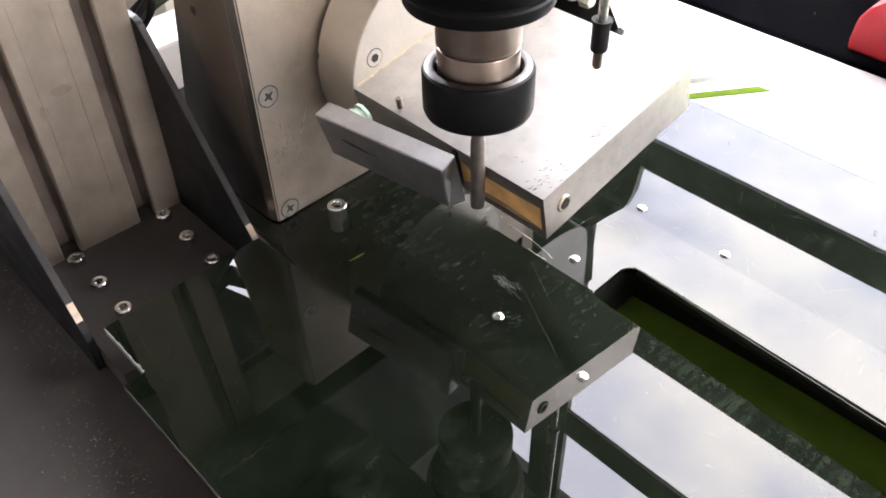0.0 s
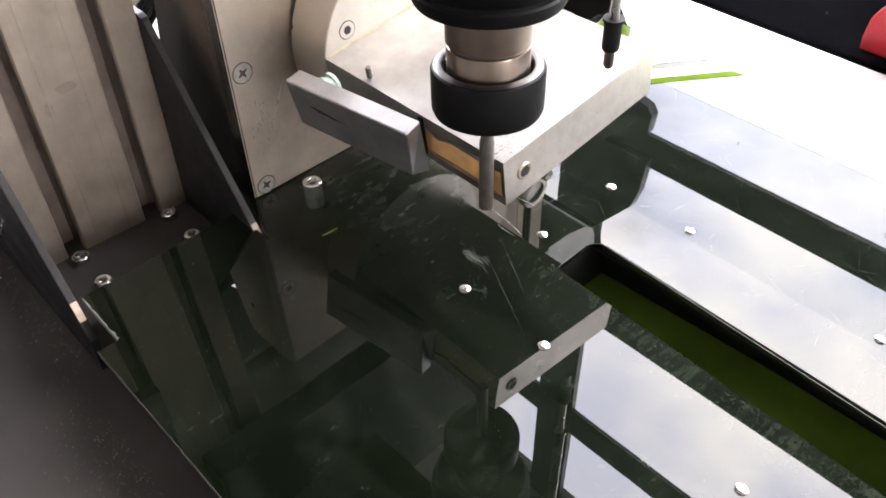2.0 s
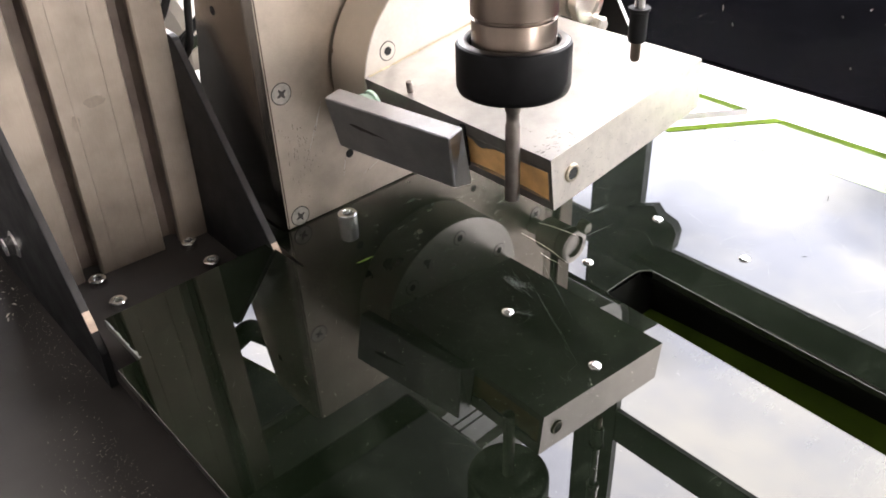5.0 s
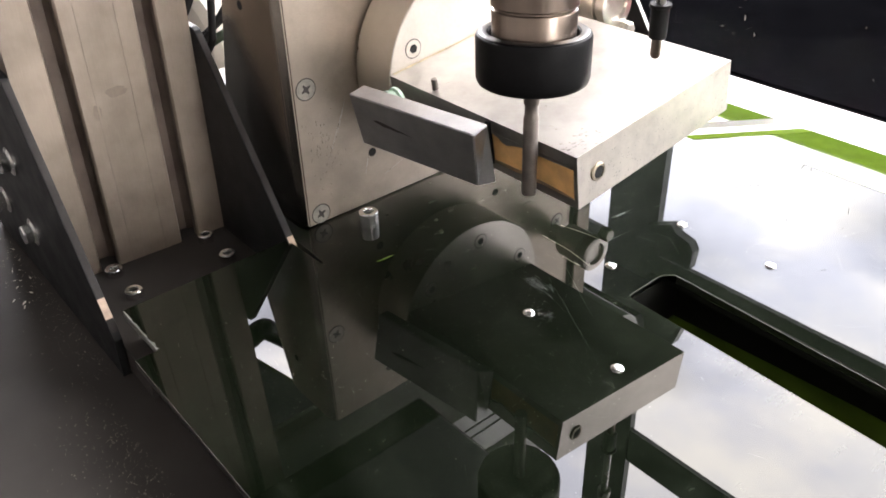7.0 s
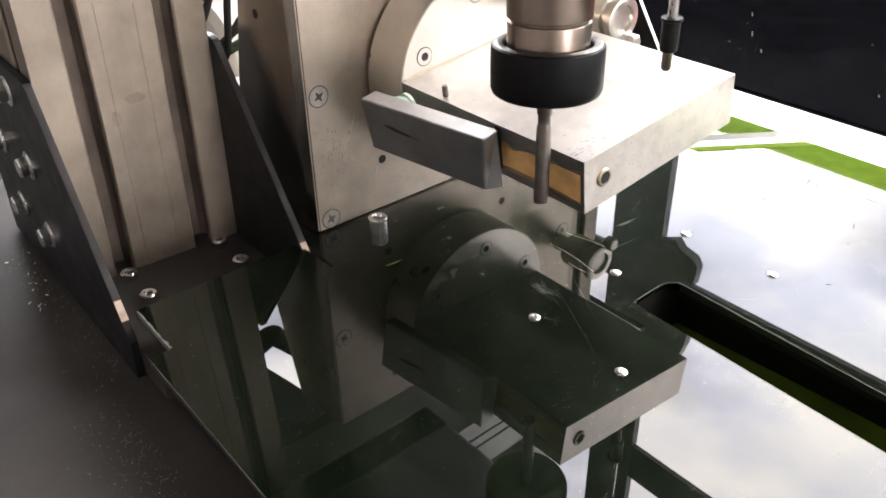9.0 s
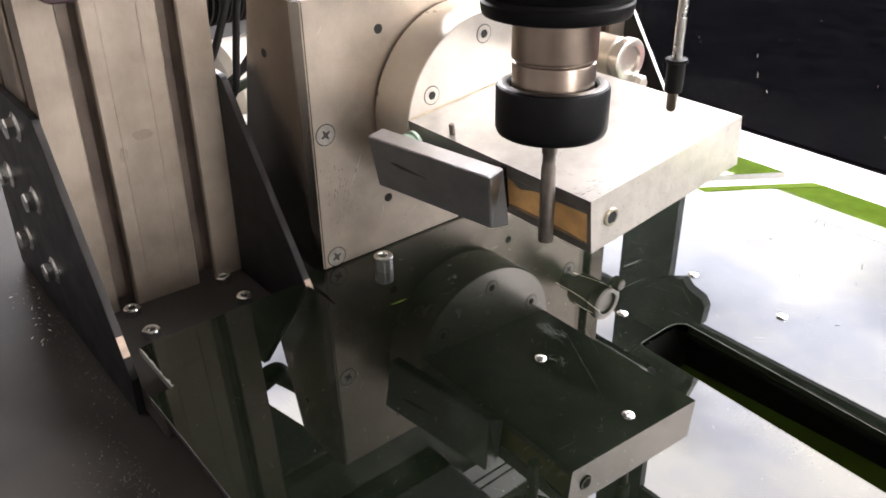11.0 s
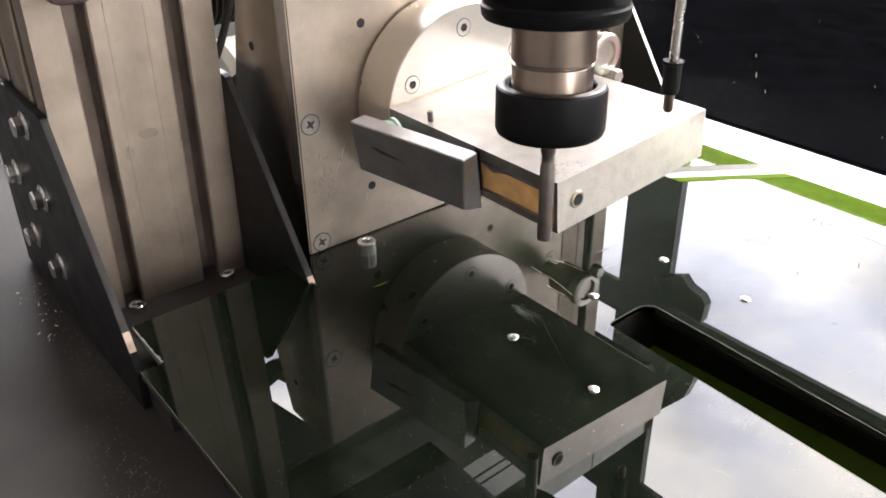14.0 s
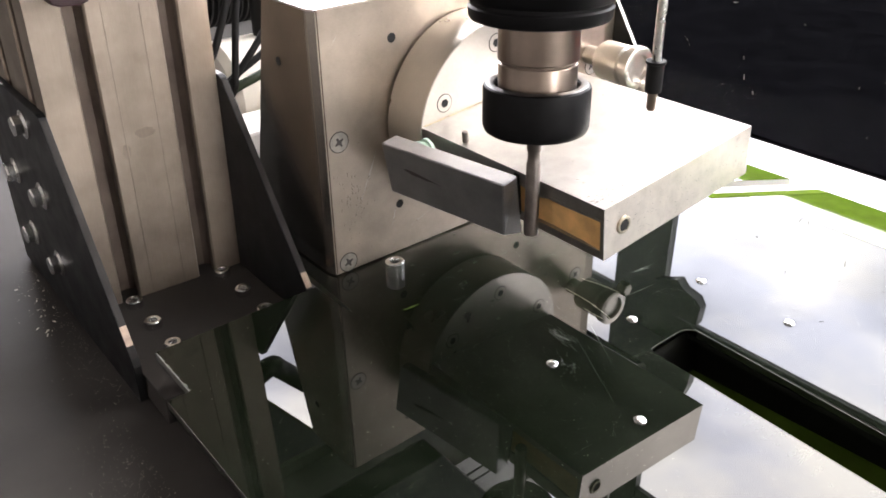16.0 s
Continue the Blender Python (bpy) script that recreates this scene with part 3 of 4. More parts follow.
def table_sheet(z0, z1):
    """The sheet as one outline: end notch, narrow slit for the gusset, and the long slot joined to its far end by a saw cut."""
    ya, yb, x0, x1 = SLOT
    sa, sb = SLOT_LEAN
    near = lambda x: ya + sa * (x - x0)
    back = lambda x: yb + sb * (x - x0)
    pts = [(-0.0880, -0.1525), (TX1, -0.1525), (TX1, near(x1) - 0.0002), (x1, near(x1)), (x0 + 0.006, near(x0 + 0.006))]
    pts += [(x0 + 0.003 - 0.003 * math.sin(a), near(x0) + 0.003 - 0.003 * math.cos(a)) for a in (radians(20), radians(45), radians(70))]
    pts += [(x0, near(x0) + 0.004), (x0, back(x0) - 0.010)]
    pts += [(x0 + 0.008 - 0.008 * math.cos(a), back(x0 + 0.008) - 0.009 + 0.009 * math.sin(a)) for a in (radians(15), radians(35), radians(55), radians(75))]
    pts += [(x0 + 0.009, back(x0 + 0.009)), (x1, back(x1)), (x1 + 0.0002, near(x1) + 0.0002), (TX1, near(x1) + 0.0002), (TX1, TABLE_FAR)]
    pts += [(-0.0012, TABLE_FAR), (along_cut(-0.0012, 0.2150), 0.2150), (along_cut(-0.0317, 0.2150), 0.2150), (-0.0317, TABLE_FAR), (TX0, TABLE_FAR), (TX0, 0.1950), (-0.2220, 0.1950)]
    pts += [(-0.2220, -0.0440), (-0.1282, -0.0440), (-0.0960, -0.0456), (-0.0955, -0.0462), (-0.0960, -0.0468), (TX0, -0.0478), (TX0, -0.1418), (-0.0880, -0.1418)]
    bm = bmesh.new()
    prism(bm, pts, z0, z1)
    return bm


def sliding_table():
    ob = thing("sliding_table", "glossy smoked green acrylic sliding table with long slot", "machine table")
    sheet = part("acrylic_sheet", table_sheet(-0.0045, 0.0), ACRYLIC, ob)
    sheet.data.materials.append(SHEET_EDGE)
    sheet.data.materials.append(CLEAR)
    sheet.data.materials.append(WHITE)
    for f in sheet.data.polygons:
        cut = max(f.normal.x, f.normal.y) > 0.3 and -0.06 < f.center.y < 0.1
        open_cut = f.center.y > 0.2 and abs(f.normal.y) < 0.95
        f.material_index = 0 if f.normal.z > 0.5 else (3 if open_cut else 2 if f.normal.z < -0.5 or cut else 1)
    bm = bmesh.new()
    prism(bm, [(0.000, 0.0400), (0.41, 0.0400), (0.41, 0.232), (0.000, 0.232)], -0.0385, -0.0360)
    part("green_board", bm, GREEN, ob, "bright green board under the sheet")
    # near-black walls of the slot, down to the board; far wall stands for shade
    ya, yb, x0, x1 = SLOT
    sa, sb = SLOT_LEAN
    near, back = (lambda x: ya + sa * (x - x0)), (lambda x: yb + sb * (x - x0))
    # slab under the sheet, added to keep light off the board's far side
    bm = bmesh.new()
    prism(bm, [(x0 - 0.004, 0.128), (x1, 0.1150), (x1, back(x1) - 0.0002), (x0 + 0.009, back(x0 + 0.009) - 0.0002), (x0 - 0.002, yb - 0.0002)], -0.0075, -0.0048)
    part("slot_shade_wall", bm, SLOT_BLACK, ob)
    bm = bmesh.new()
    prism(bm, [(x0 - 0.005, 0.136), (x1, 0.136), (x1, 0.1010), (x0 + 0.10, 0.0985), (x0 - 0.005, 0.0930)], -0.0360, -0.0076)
    part("slot_shade_wall", bm, SLOT_BLACK, ob)
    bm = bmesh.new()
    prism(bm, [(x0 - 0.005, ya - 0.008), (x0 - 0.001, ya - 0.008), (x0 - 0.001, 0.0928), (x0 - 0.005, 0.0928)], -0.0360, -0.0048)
    part("slot_shade_wall", bm, SLOT_BLACK, ob)
    # unseen near wall, added to stop light coming in under the table
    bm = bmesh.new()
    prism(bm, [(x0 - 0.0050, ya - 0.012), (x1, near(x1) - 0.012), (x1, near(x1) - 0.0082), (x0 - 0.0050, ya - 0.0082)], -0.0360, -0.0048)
    part("slot_shade_wall", bm, SLOT_BLACK, ob)
    # rounded rim of the slot, its edge highlight painted as a lighter strip
    rim = [(x1 - 0.001, near(x1)), (x0 + 0.006, near(x0 + 0.006))]
    rim += [(x0 + 0.003 - 0.003 * math.sin(a), near(x0) + 0.003 - 0.003 * math.cos(a)) for a in (radians(20), radians(45), radians(70))]
    rim += [(x0, near(x0) + 0.004), (x0, back(x0) - 0.010)]
    rim += [(x0 + 0.008 - 0.008 * math.cos(a), back(x0 + 0.008) - 0.009 + 0.009 * math.sin(a)) for a in (radians(15), radians(35), radians(55), radians(75))]
    rim += [(x0 + 0.009, back(x0 + 0.009)), (x1 - 0.001, back(x1))]
    bm = bmesh.new()
    for (xa, ya), (xb, yb) in zip(rim, rim[1:]):
        ux, uy = xb - xa, yb - ya
        ln = math.hypot(ux, uy)
        ux, uy = ux / ln, uy / ln
        inner, outer = 0.00022, -0.00012
        bm.faces.new([bm.verts.new(p) for p in ((xa + uy * inner, ya - ux * inner, -0.0003), (xb + uy * inner, yb - ux * inner, -0.0003),
                                                (xb + uy * outer, yb - ux * outer, 0.00012), (xa + uy * outer, ya - ux * outer, 0.00012))])
    ends = [(x0 + 0.004, near(x0 + 0.004)), (x1 - 0.002, near(x1 - 0.002))]
    bm.faces.new([bm.verts.new((x, y + o, 0.00014)) for (x, y), o in ((ends[0], -0.00045), (ends[1], -0.00045), (ends[1], 0.0001), (ends[0], 0.0001))])
    part("slot_rim", bm, RIM_EDGE, ob, "thin rim of the slot with a painted edge highlight")
    for x, y in ((0.0072, 0.0029), (0.0607, 0.0031), (0.0079, 0.0620), (0.0087, 0.1214), (0.0629, 0.1213), (0.1710, 0.1200), (0.1680, 0.0030)):
        bm = bmesh.new()
        lathe(bm, [(0, 0), (0.0029, 0), (0.0028, 0.0005), (0.0021, 0.0010), (0.0011, 0.0011), (0.0009, 0.0006), (0, 0.0006)], (x, y, 0), seg=28)
        part("screw", bm, CHROME, ob, "small bright pan-head screw", True)
    bm = bmesh.new()
    box(bm, -0.0880, TX1 - 0.001, -0.1527, -0.1523, -0.0008, 0.0001, 0.0001)
    part("near_edge", bm, DARK_MARK, ob, "thin grey arris along the near edge")
    # chipped bright edge at the end notch
    rnd = random.Random(5)
    bm = bmesh.new()
    n = 22
    xs = [TX0 + 0.001 + (0.0385 * i / n) for i in range(n + 1)]
    inner = [-0.1416 + 0.0009 * rnd.random() * (0.4 + i / n) for i in range(n + 1)]
    prism(bm, [(x, -0.1420) for x in xs] + [(x, y) for x, y in zip(xs[::-1], inner[::-1])], -0.0030, 0.0003)
    part("chipped_edge", bm, SCUFF, ob, "pale chipped edge of the sheet")
    return ob


def green_strips():
    """Lime inlays along the far edge of the sheet, either side of the open cut, and the bevelled flank of the cut."""
    out = []
    left = [(-0.120, 0.2350), (along_cut(-0.0319, 0.2350), 0.2350), (-0.0319, TABLE_FAR - 0.0004), (-0.120, TABLE_FAR - 0.0004)]
    right = [(along_cut(-0.0010, 0.2350), 0.2350), (0.38, 0.2350), (0.38, TABLE_FAR - 0.0004), (-0.0010, TABLE_FAR - 0.0004)]
    for lab, pts in (("short glossy lime green strip along the table's far edge", left), ("long glossy lime green strip along the table's far edge", right)):
        ob = thing("green_strip", lab, "plastic strip", group="green strips")
        bm = bmesh.new()
        prism(bm, pts, 0.00004, 0.00012)
        part("strip", bm, LIME_GLOSS, ob)
        out.append(ob)
    ob = thing("green_strip", "narrow lime green sloping edge beside the open cut", "plastic strip", group="green strips")
    bm = bmesh.new()
    lo, hi = [], []
    for y in (0.2152, TABLE_FAR - 0.0003):
        lo.append((along_cut(-0.0110, y), y))
        hi.append((along_cut(-0.0012, y) - 0.0001, y))
    top = [bm.verts.new((x, y, z)) for (x, y), z in ((lo[0], -0.0004), (lo[1], -0.0004), (hi[1], 0.0003), (hi[0], 0.0003))]
    foot = [bm.verts.new((v.co.x, v.co.y, -0.0044)) for v in top]
    bm.faces.new(top)
    bm.faces.new(foot[::-1])
    for i in range(4):
        bm.faces.new((top[i], foot[i], foot[(i + 1) % 4], top[(i + 1) % 4]))
    part("strip", bm, LIME, ob)
    out.append(ob)
    return out


# ---- rotary head on the table ----
HX = -0.1297
AXY, AXZ = 0.0632, 0.0813


def rotary_head():
    ob = thing("rotary_head", "milled aluminium rotary axis housing on the table", "rotary head")
    # body: tapers slightly, bevelled corner, back leans
    bm = bmesh.new()
    low = [(HX, -0.0322), (HX, 0.187), (-0.219, 0.187), (-0.219, -0.0345), (HX - 0.006, -0.0345)]
    top = [(HX, -0.0312), (HX, 0.187), (-0.179, 0.187), (-0.179, -0.0340), (HX - 0.006, -0.0340)]
    a = [bm.verts.new((x, y, 0.0005)) for x, y in low]
    b = [bm.verts.new((x, y, 0.1513)) for x, y in top]
    bm.faces.new(a[::-1])
    bm.faces.new(b)
    for i in range(5):
        bm.faces.new((a[i], a[(i + 1) % 5], b[(i + 1) % 5], b[i]))
    bmesh.ops.bevel(bm, geom=list(bm.edges), offset=0.0007, segments=2, affect="EDGES")
    body = part("housing", bm, ALU, ob)
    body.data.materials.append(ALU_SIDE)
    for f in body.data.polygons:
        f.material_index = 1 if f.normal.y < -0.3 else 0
    for y, z in ((-0.0238, 0.0806), (-0.0238, 0.0065), (0.1752, 0.0812), (0.1752, 0.0065)):
        bm = bmesh.new()
        lathe(bm, [(0, 0), (0.0055, 0), (0.0055, 0.0003), (0, 0.0003)], (HX, y, z), "x", 36)
        s = part("screw", bm, SCREW, ob, "countersunk cross-head screw")
        bm = bmesh.new()
        for k in (0, 1):
            a_ = radians(37 * (y + z) * 100 + 90 * k)
            c_, q_ = math.cos(a_), math.sin(a_)
            arm = [(-0.0030, -0.0004), (-0.0010, -0.0009), (0.0010, -0.0009), (0.0030, -0.0004), (0.0030, 0.0004), (0.0010, 0.0009), (-0.0010, 0.0009), (-0.0030, 0.0004)]
            prism(bm, [(y + u * c_ - v * q_, z + u * q_ + v * c_) for u, v in arm], HX + 0.0002, HX + 0.00040 + 0.00005 * k, "x")
        part("cross_recess", bm, DARK_MARK, s)
        bm = bmesh.new()
        lathe(bm, [(0.0055, -0.0002), (0.0061, -0.0002), (0.0061, 0.00015), (0.0055, 0.00015)], (HX, y, z), "x", 36)
        part("countersink", bm, DARK_MARK, s)
    for y, z in ((0.0142, 0.0318), (0.0135, 0.1298), (0.1113, 0.0321)):
        bm = bmesh.new()
        lathe(bm, [(0, -0.001), (0.0026, -0.001), (0.0026, 0.00015), (0, 0.00015)], (HX, y, z), "x", 28)
        part("hole", bm, HOLE, ob, "dark drilled hole")
    bm = bmesh.new()
    lathe(bm, [(0, -0.0002), (0.0024, -0.0002), (0.0024, 0.0010), (0, 0.0010)], (-0.1677, -0.0341, 0.1182), "y", 28)
    part("hole", bm, HOLE, ob, "dark drilled hole")
    # dark specks and faint scratches on the front
    rnd = random.Random(17)
    bm = bmesh.new()
    def mark(y, z, length, angle, w):
        c, q = math.cos(angle), math.sin(angle)
        bm.faces.new([bm.verts.new((HX + 0.00012, y + u * length / 2 * c - v * w * q, z + u * length / 2 * q + v * w * c)) for u, v in ((-1, 0), (0, -1), (1, 0), (0, 1))])
    for i in range(60):
        mark(rnd.gauss(-0.0165, 0.0050), rnd.gauss(0.043, 0.011), rnd.uniform(0.0006, 0.0030), radians(rnd.gauss(88, 14)), rnd.uniform(0.00008, 0.00028))
    for i in range(26):
        mark(rnd.uniform(-0.026, 0.10), rnd.uniform(0.004, 0.145), rnd.uniform(0.0005, 0.0012), rnd.uniform(0, 3.1), rnd.uniform(0.00008, 0.0002))
    tagged(part("wear_marks", bm, WEAR, ob, "dark specks of wear"), kind="stuff")
    bm = bmesh.new()
    for y, z, n_, a_ in ((-0.008, 0.052, 0.034, 66), (-0.004, 0.060, 0.022, 70), (0.010, 0.026, 0.016, 76), (-0.022, 0.135, 0.006, 50), (0.03, 0.018, 0.02, 20)):
        mark(y, z, n_, radians(a_), 0.00016)
    tagged(part("scratches", bm, STEEL, ob, "bright thin scratches"), kind="stuff")
    # bearing knob beyond the disc
    bm = bmesh.new()
    lathe(bm, [(0, -0.1325), (0.0060, -0.1325), (0.0060, -0.118), (0.0110, -0.117), (0.0122, -0.115), (0.0122, -0.098), (0.0108, -0.097), (0.0108, -0.094), (0.0135, -0.0935),
               (0.0135, -0.0885), (0.0120, -0.0878), (0.0085, -0.0878), (0.0080, -0.090), (0, -0.090)], (0, 0.1720, 0.0895), "x", 40)
    part("bearing", bm, ALU_DISC, ob, "round steel bearing end", True)
    bm = bmesh.new()
    lathe(bm, [(0, -0.0895), (0.0050, -0.0895), (0.0050, -0.083), (0.0042, -0.0822), (0, -0.0822)], (0, 0.1790, 0.0745), "x", 6)
    part("nut", bm, SCREW, ob)
    return ob


def table_bolt():
    ob = thing("cap_screw", "tall bright socket cap screw beside the housing", "bolt", pose(-0.1110, -0.0044, 0.0))
    bm = bmesh.new()
    socket_bolt(bm, 0.0055, 0.0085)
    part("head", bm, CHROME, ob, smooth=True)
    bm = bmesh.new()
    lathe(bm, [(0, 0.0061), (0.0023, 0.0061), (0.0023, 0.0065), (0, 0.0065)], seg=6)
    part("socket", bm, HOLE, ob, "dark hexagon socket")
    return ob


def local(x, y, z):
    return x, y - AXY, z - AXZ


def face_disc():
    """Built round the turning axis: the origin lies on the axis."""
    ob = thing("face_disc", "turned aluminium rotary disc with socket screws", "rotary disc")
    bm = bmesh.new()
    lathe(bm, [(0, -0.1280), (0.0555, -0.1280), (0.0565, -0.1270), (0.0565, -0.0985), (0.0560, -0.0980), (0, -0.0980)], axis="x", seg=120)
    part("disc", bm, ALU_DISC, ob, smooth=True)
    for i in range(6):
        a = radians(89.5 + 60 * i)
        y, z = 0.0441 * math.cos(a), 0.0441 * math.sin(a)
        bm = bmesh.new()
        lathe(bm, [(0, 0), (0.0046, 0), (0.0046, 0.0003), (0, 0.0003)], (-0.0980, y, z), "x", 28)
        s = part("screw", bm, ALU_DISC, ob, "socket screw in a counterbore")
        bm = bmesh.new()
        lathe(bm, [(0.0046, -0.0002), (0.0051, -0.0002), (0.0051, 0.0001), (0.0046, 0.0001)], (-0.0980, y, z), "x", 28)
        part("counterbore", bm, DARK_MARK, s)
        bm = bmesh.new()
        lathe(bm, [(0, 0.0001), (0.0024, 0.0001), (0.0024, 0.0005), (0, 0.0005)], (-0.0980, y, z), "x", 6)
        part("socket", bm, HOLE, s)
    return ob


PX0, PX1, PY0, PY1, PZ0, PZ1 = -0.0979, 0.0268, 0.0085, 0.1144, 0.0697, 0.0956


def fixture_plate():
    ob = thing("fixture_plate", "thick ground aluminium fixture plate on the disc", "fixture plate")
    y0, y1, z0, z1 = PY0 - AXY, PY1 - AXY, PZ0 - AXZ, PZ1 - AXZ
    full = [(PX0, y0), (PX1, y0), (PX1, y1), (PX0, y1)]
    pocket = [(PX0, y0), (-0.0280, y0), (-0.0280, y0 + 0.008), (0.0246, y0 + 0.008), (0.0246, y0), (PX1, y0), (PX1, y1), (PX0, y1)]
    bm = bmesh.new()
    prism(bm, full, z0, z0 + 0.0040)
    prism(bm, pocket, z0 + 0.0040, z1 - 0.0065)
    prism(bm, full, z1 - 0.0065, z1)
    pl = part("plate", bm, ALU_PLATE, ob)
    pl.data.materials.append(ALU_END_LIT)
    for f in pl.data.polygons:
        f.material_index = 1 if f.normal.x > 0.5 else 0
    bm = bmesh.new()
    lathe(bm, [(0.0043, 0), (0.0043, 0.0006), (0.0038, 0.0010), (0.0030, 0.0010), (0.0029, 0.0003), (0, 0.0003)], local(PX1, 0.0209, 0.0828), "x", 28)
    s = part("set_screw", bm, BRASS, ob, "brass-rimmed set screw", True)
    bm = bmesh.new()
    lathe(bm, [(0, 0.0004), (0.0030, 0.0004), (0.0030, 0.0009), (0, 0.0009)], local(PX1, 0.0209, 0.0828), "x", 6)
    part("socket", bm, HOLE, s)
    bm = bmesh.new()
    lathe(bm, [(0, 0), (0.0016, 0), (0.0016, 0.0052), (0.0012, 0.0056), (0, 0.0056)], local(-0.0677, 0.0130, PZ1), "z", 20)
    part("dowel_pin", bm, SHANK, ob, smooth=True)
    # residue along the disc, scuffs near the front corner, pits in the end face, ragged lip over the workpiece
    rnd = random.Random(31)
    bm = bmesh.new()
    n = 40
    ys = [y0 + 0.002 + (y1 - y0 - 0.004) * i / n for i in range(n + 1)]
    wid = [0.0004 + 0.0009 * rnd.random() for _ in ys]
    prism(bm, [(PX0 - 0.0001, y) for y in ys] + [(PX0 + w, y) for y, w in zip(ys[::-1], wid)], z1 - 0.0001, z1 + 0.0002)
    part("residue", bm, TAN, ob, "line of tan residue")
    bm = bmesh.new()
    for i in range(70):
        if i < 34:
            x, y = rnd.gauss(0.0190, 0.004), y0 + abs(rnd.gauss(0.010, 0.007)) + 0.001
        elif i < 52:
            x, y = rnd.gauss(0.018, 0.004), y0 + rnd.gauss(0.060, 0.012)
        else:
            x, y = rnd.uniform(PX0 + 0.01, PX1 - 0.002), y0 + rnd.uniform(0.005, 0.105)
        if x < PX1 - 0.001:
            streak(bm, x, y, rnd.uniform(0.0008, 0.0028), radians(rnd.gauss(40, 25)), rnd.uniform(0.00010, 0.00028), z1 + 0.0001)
    tagged(part("scuff_marks", bm, DARK_MARK, ob, "small dark scuffs"), kind="stuff")
    bm = bmesh.new()
    for i in range(240):
        y, z = y0 + rnd.uniform(0.002, 0.104), z0 + 0.0245 * (1 - rnd.random() ** 0.6) + 0.001
        r = rnd.uniform(0.00005, 0.00015)
        bm.faces.new([bm.verts.new((PX1 + 0.0001, y + r * rnd.uniform(1, 4.0) * math.cos(a), z + r * math.sin(a))) for a in (0.2, 1.5, 2.7, 4.0, 5.3)])
    tagged(part("pits", bm, WEAR, ob, "fine pits in the end face"), kind="stuff")
    bm = bmesh.new()
    edge = [(-0.0279, 0.0), (-0.0240, 0.0003), (-0.0200, 0.0012), (-0.0175, 0.0030), (-0.0150, 0.0033), (-0.0120, 0.0022), (-0.0060, 0.0008), (0.0040, 0.0010), (0.0245, 0.0004)]
    prism(bm, [(x, z1 - 0.0064 - h) for x, h in edge] + [(0.0245, z1 - 0.0060), (-0.0279, z1 - 0.0060)], y0 - 0.0002, y0 + 0.0003, "y")
    part("ragged_lip", bm, ALU_PLATE, ob)
    return ob


def workpiece():
    ob = thing("workpiece", "ochre resin workpiece clamped in the plate's edge", "workpiece")
    y0 = PY0 - AXY
    bm = bmesh.new()
    prism(bm, [(-0.0278, y0 + 0.0079), (-0.0278, y0 + 0.0004), (-0.0220, y0 + 0.0016), (-0.006, y0 + 0.0020), (0.014, y0 + 0.0014), (0.0244, y0 + 0.0003), (0.0244, y0 + 0.0079)],
          PZ0 - AXZ + 0.0042, PZ1 - AXZ - 0.0067)
    part("block", bm, ORANGE, ob)
    return ob


def clamp_jaw():
    ob = thing("clamp_jaw", "bare aluminium clamp jaw beside the ochre workpiece", "clamp jaw")
    l, r = Vector((-0.0997, -0.0163)), Vector((-0.0204, -0.0055))
    d = (r - l).normalized()
    n = Vector((-d.y, d.x))
    length = (r - l).length
    zt, zb = 0.0958 - AXZ, 0.0655 - AXZ
    bm = bmesh.new()
    pts = [(0.0, 0.0), (length, 0.0), (length - 0.0006, 0.0108), (0.0, 0.0108)]
    outline = [tuple(l + d * u + n * v - Vector((0, AXY))) for u, v in pts]
    low = [tuple(l + d * (u + (-0.0045 + 0.0060 * v / 0.0108 if u > 0.03 else -0.001)) + n * (v + 0.0035 * (1 - v / 0.0108)) - Vector((0, AXY))) for u, v in pts]
    a = [bm.verts.new((*p, zb)) for p in low]
    b = [bm.verts.new((*p, zt)) for p in outline]
    bm.faces.new(a[::-1])
    bm.faces.new(b)
    for i in range(4):
        bm.faces.new((a[i], a[(i + 1) % 4], b[(i + 1) % 4], b[i]))
    bmesh.ops.bevel(bm, geom=list(bm.edges), offset=0.0005, segments=2, affect="EDGES")
    part("bar", bm, ALU_JAW, ob)
    # dark gouge on the front; black strip paints the gap's shade towards the workpiece
    bm = bmesh.new()
    def front(u, h):
        k = (zt - h) / (zt - zb)
        q = l + d * u + n * (0.0035 * k - 0.0003)
        return q.x, q.y - AXY, h
    gouge = [(0.0130, 0.0003), (0.0155, 0.0012), (0.0190, 0.0014), (0.0250, 0.0010), (0.0300, 0.0006), (0.0390, -0.0003), (0.0320, -0.0004), (0.0290, -0.0010), (0.0240, -0.0008), (0.0200, -0.0011), (0.0160, -0.0004)]
    bm.faces.new([bm.verts.new(front(u, zt - 0.0125 + v - 0.06 * (u - 0.019))) for u, v in gouge])
    part("gouge", bm, DARK_MARK, ob, "dark gouge")
    bm = bmesh.new()
    box(bm, -0.0274, -0.0246, PY0 - AXY - 0.0009, PY0 - AXY + 0.0003, PZ0 - AXZ + 0.0030, PZ1 - AXZ - 0.0012)
    part("gap_shade", bm, BLACK, ob, "black strip standing for the dark gap")
    for u in (0.016,):
        c = l + d * u + n * 0.0108 - Vector((0, AXY))
        bm = bmesh.new()
        lathe(bm, [(0, 0), (0.0062, 0), (0.0062, 0.0016), (0.0050, 0.0022), (0.0050, 0.0040), (0.0062, 0.0046), (0.0062, 0.0062), (0, 0.0062)], (c.x, c.y, 0.0895 - AXZ), "y", 28)
        part("spacer", bm, GREENISH, ob, "pale green ribbed spacer washers", True)
    return ob


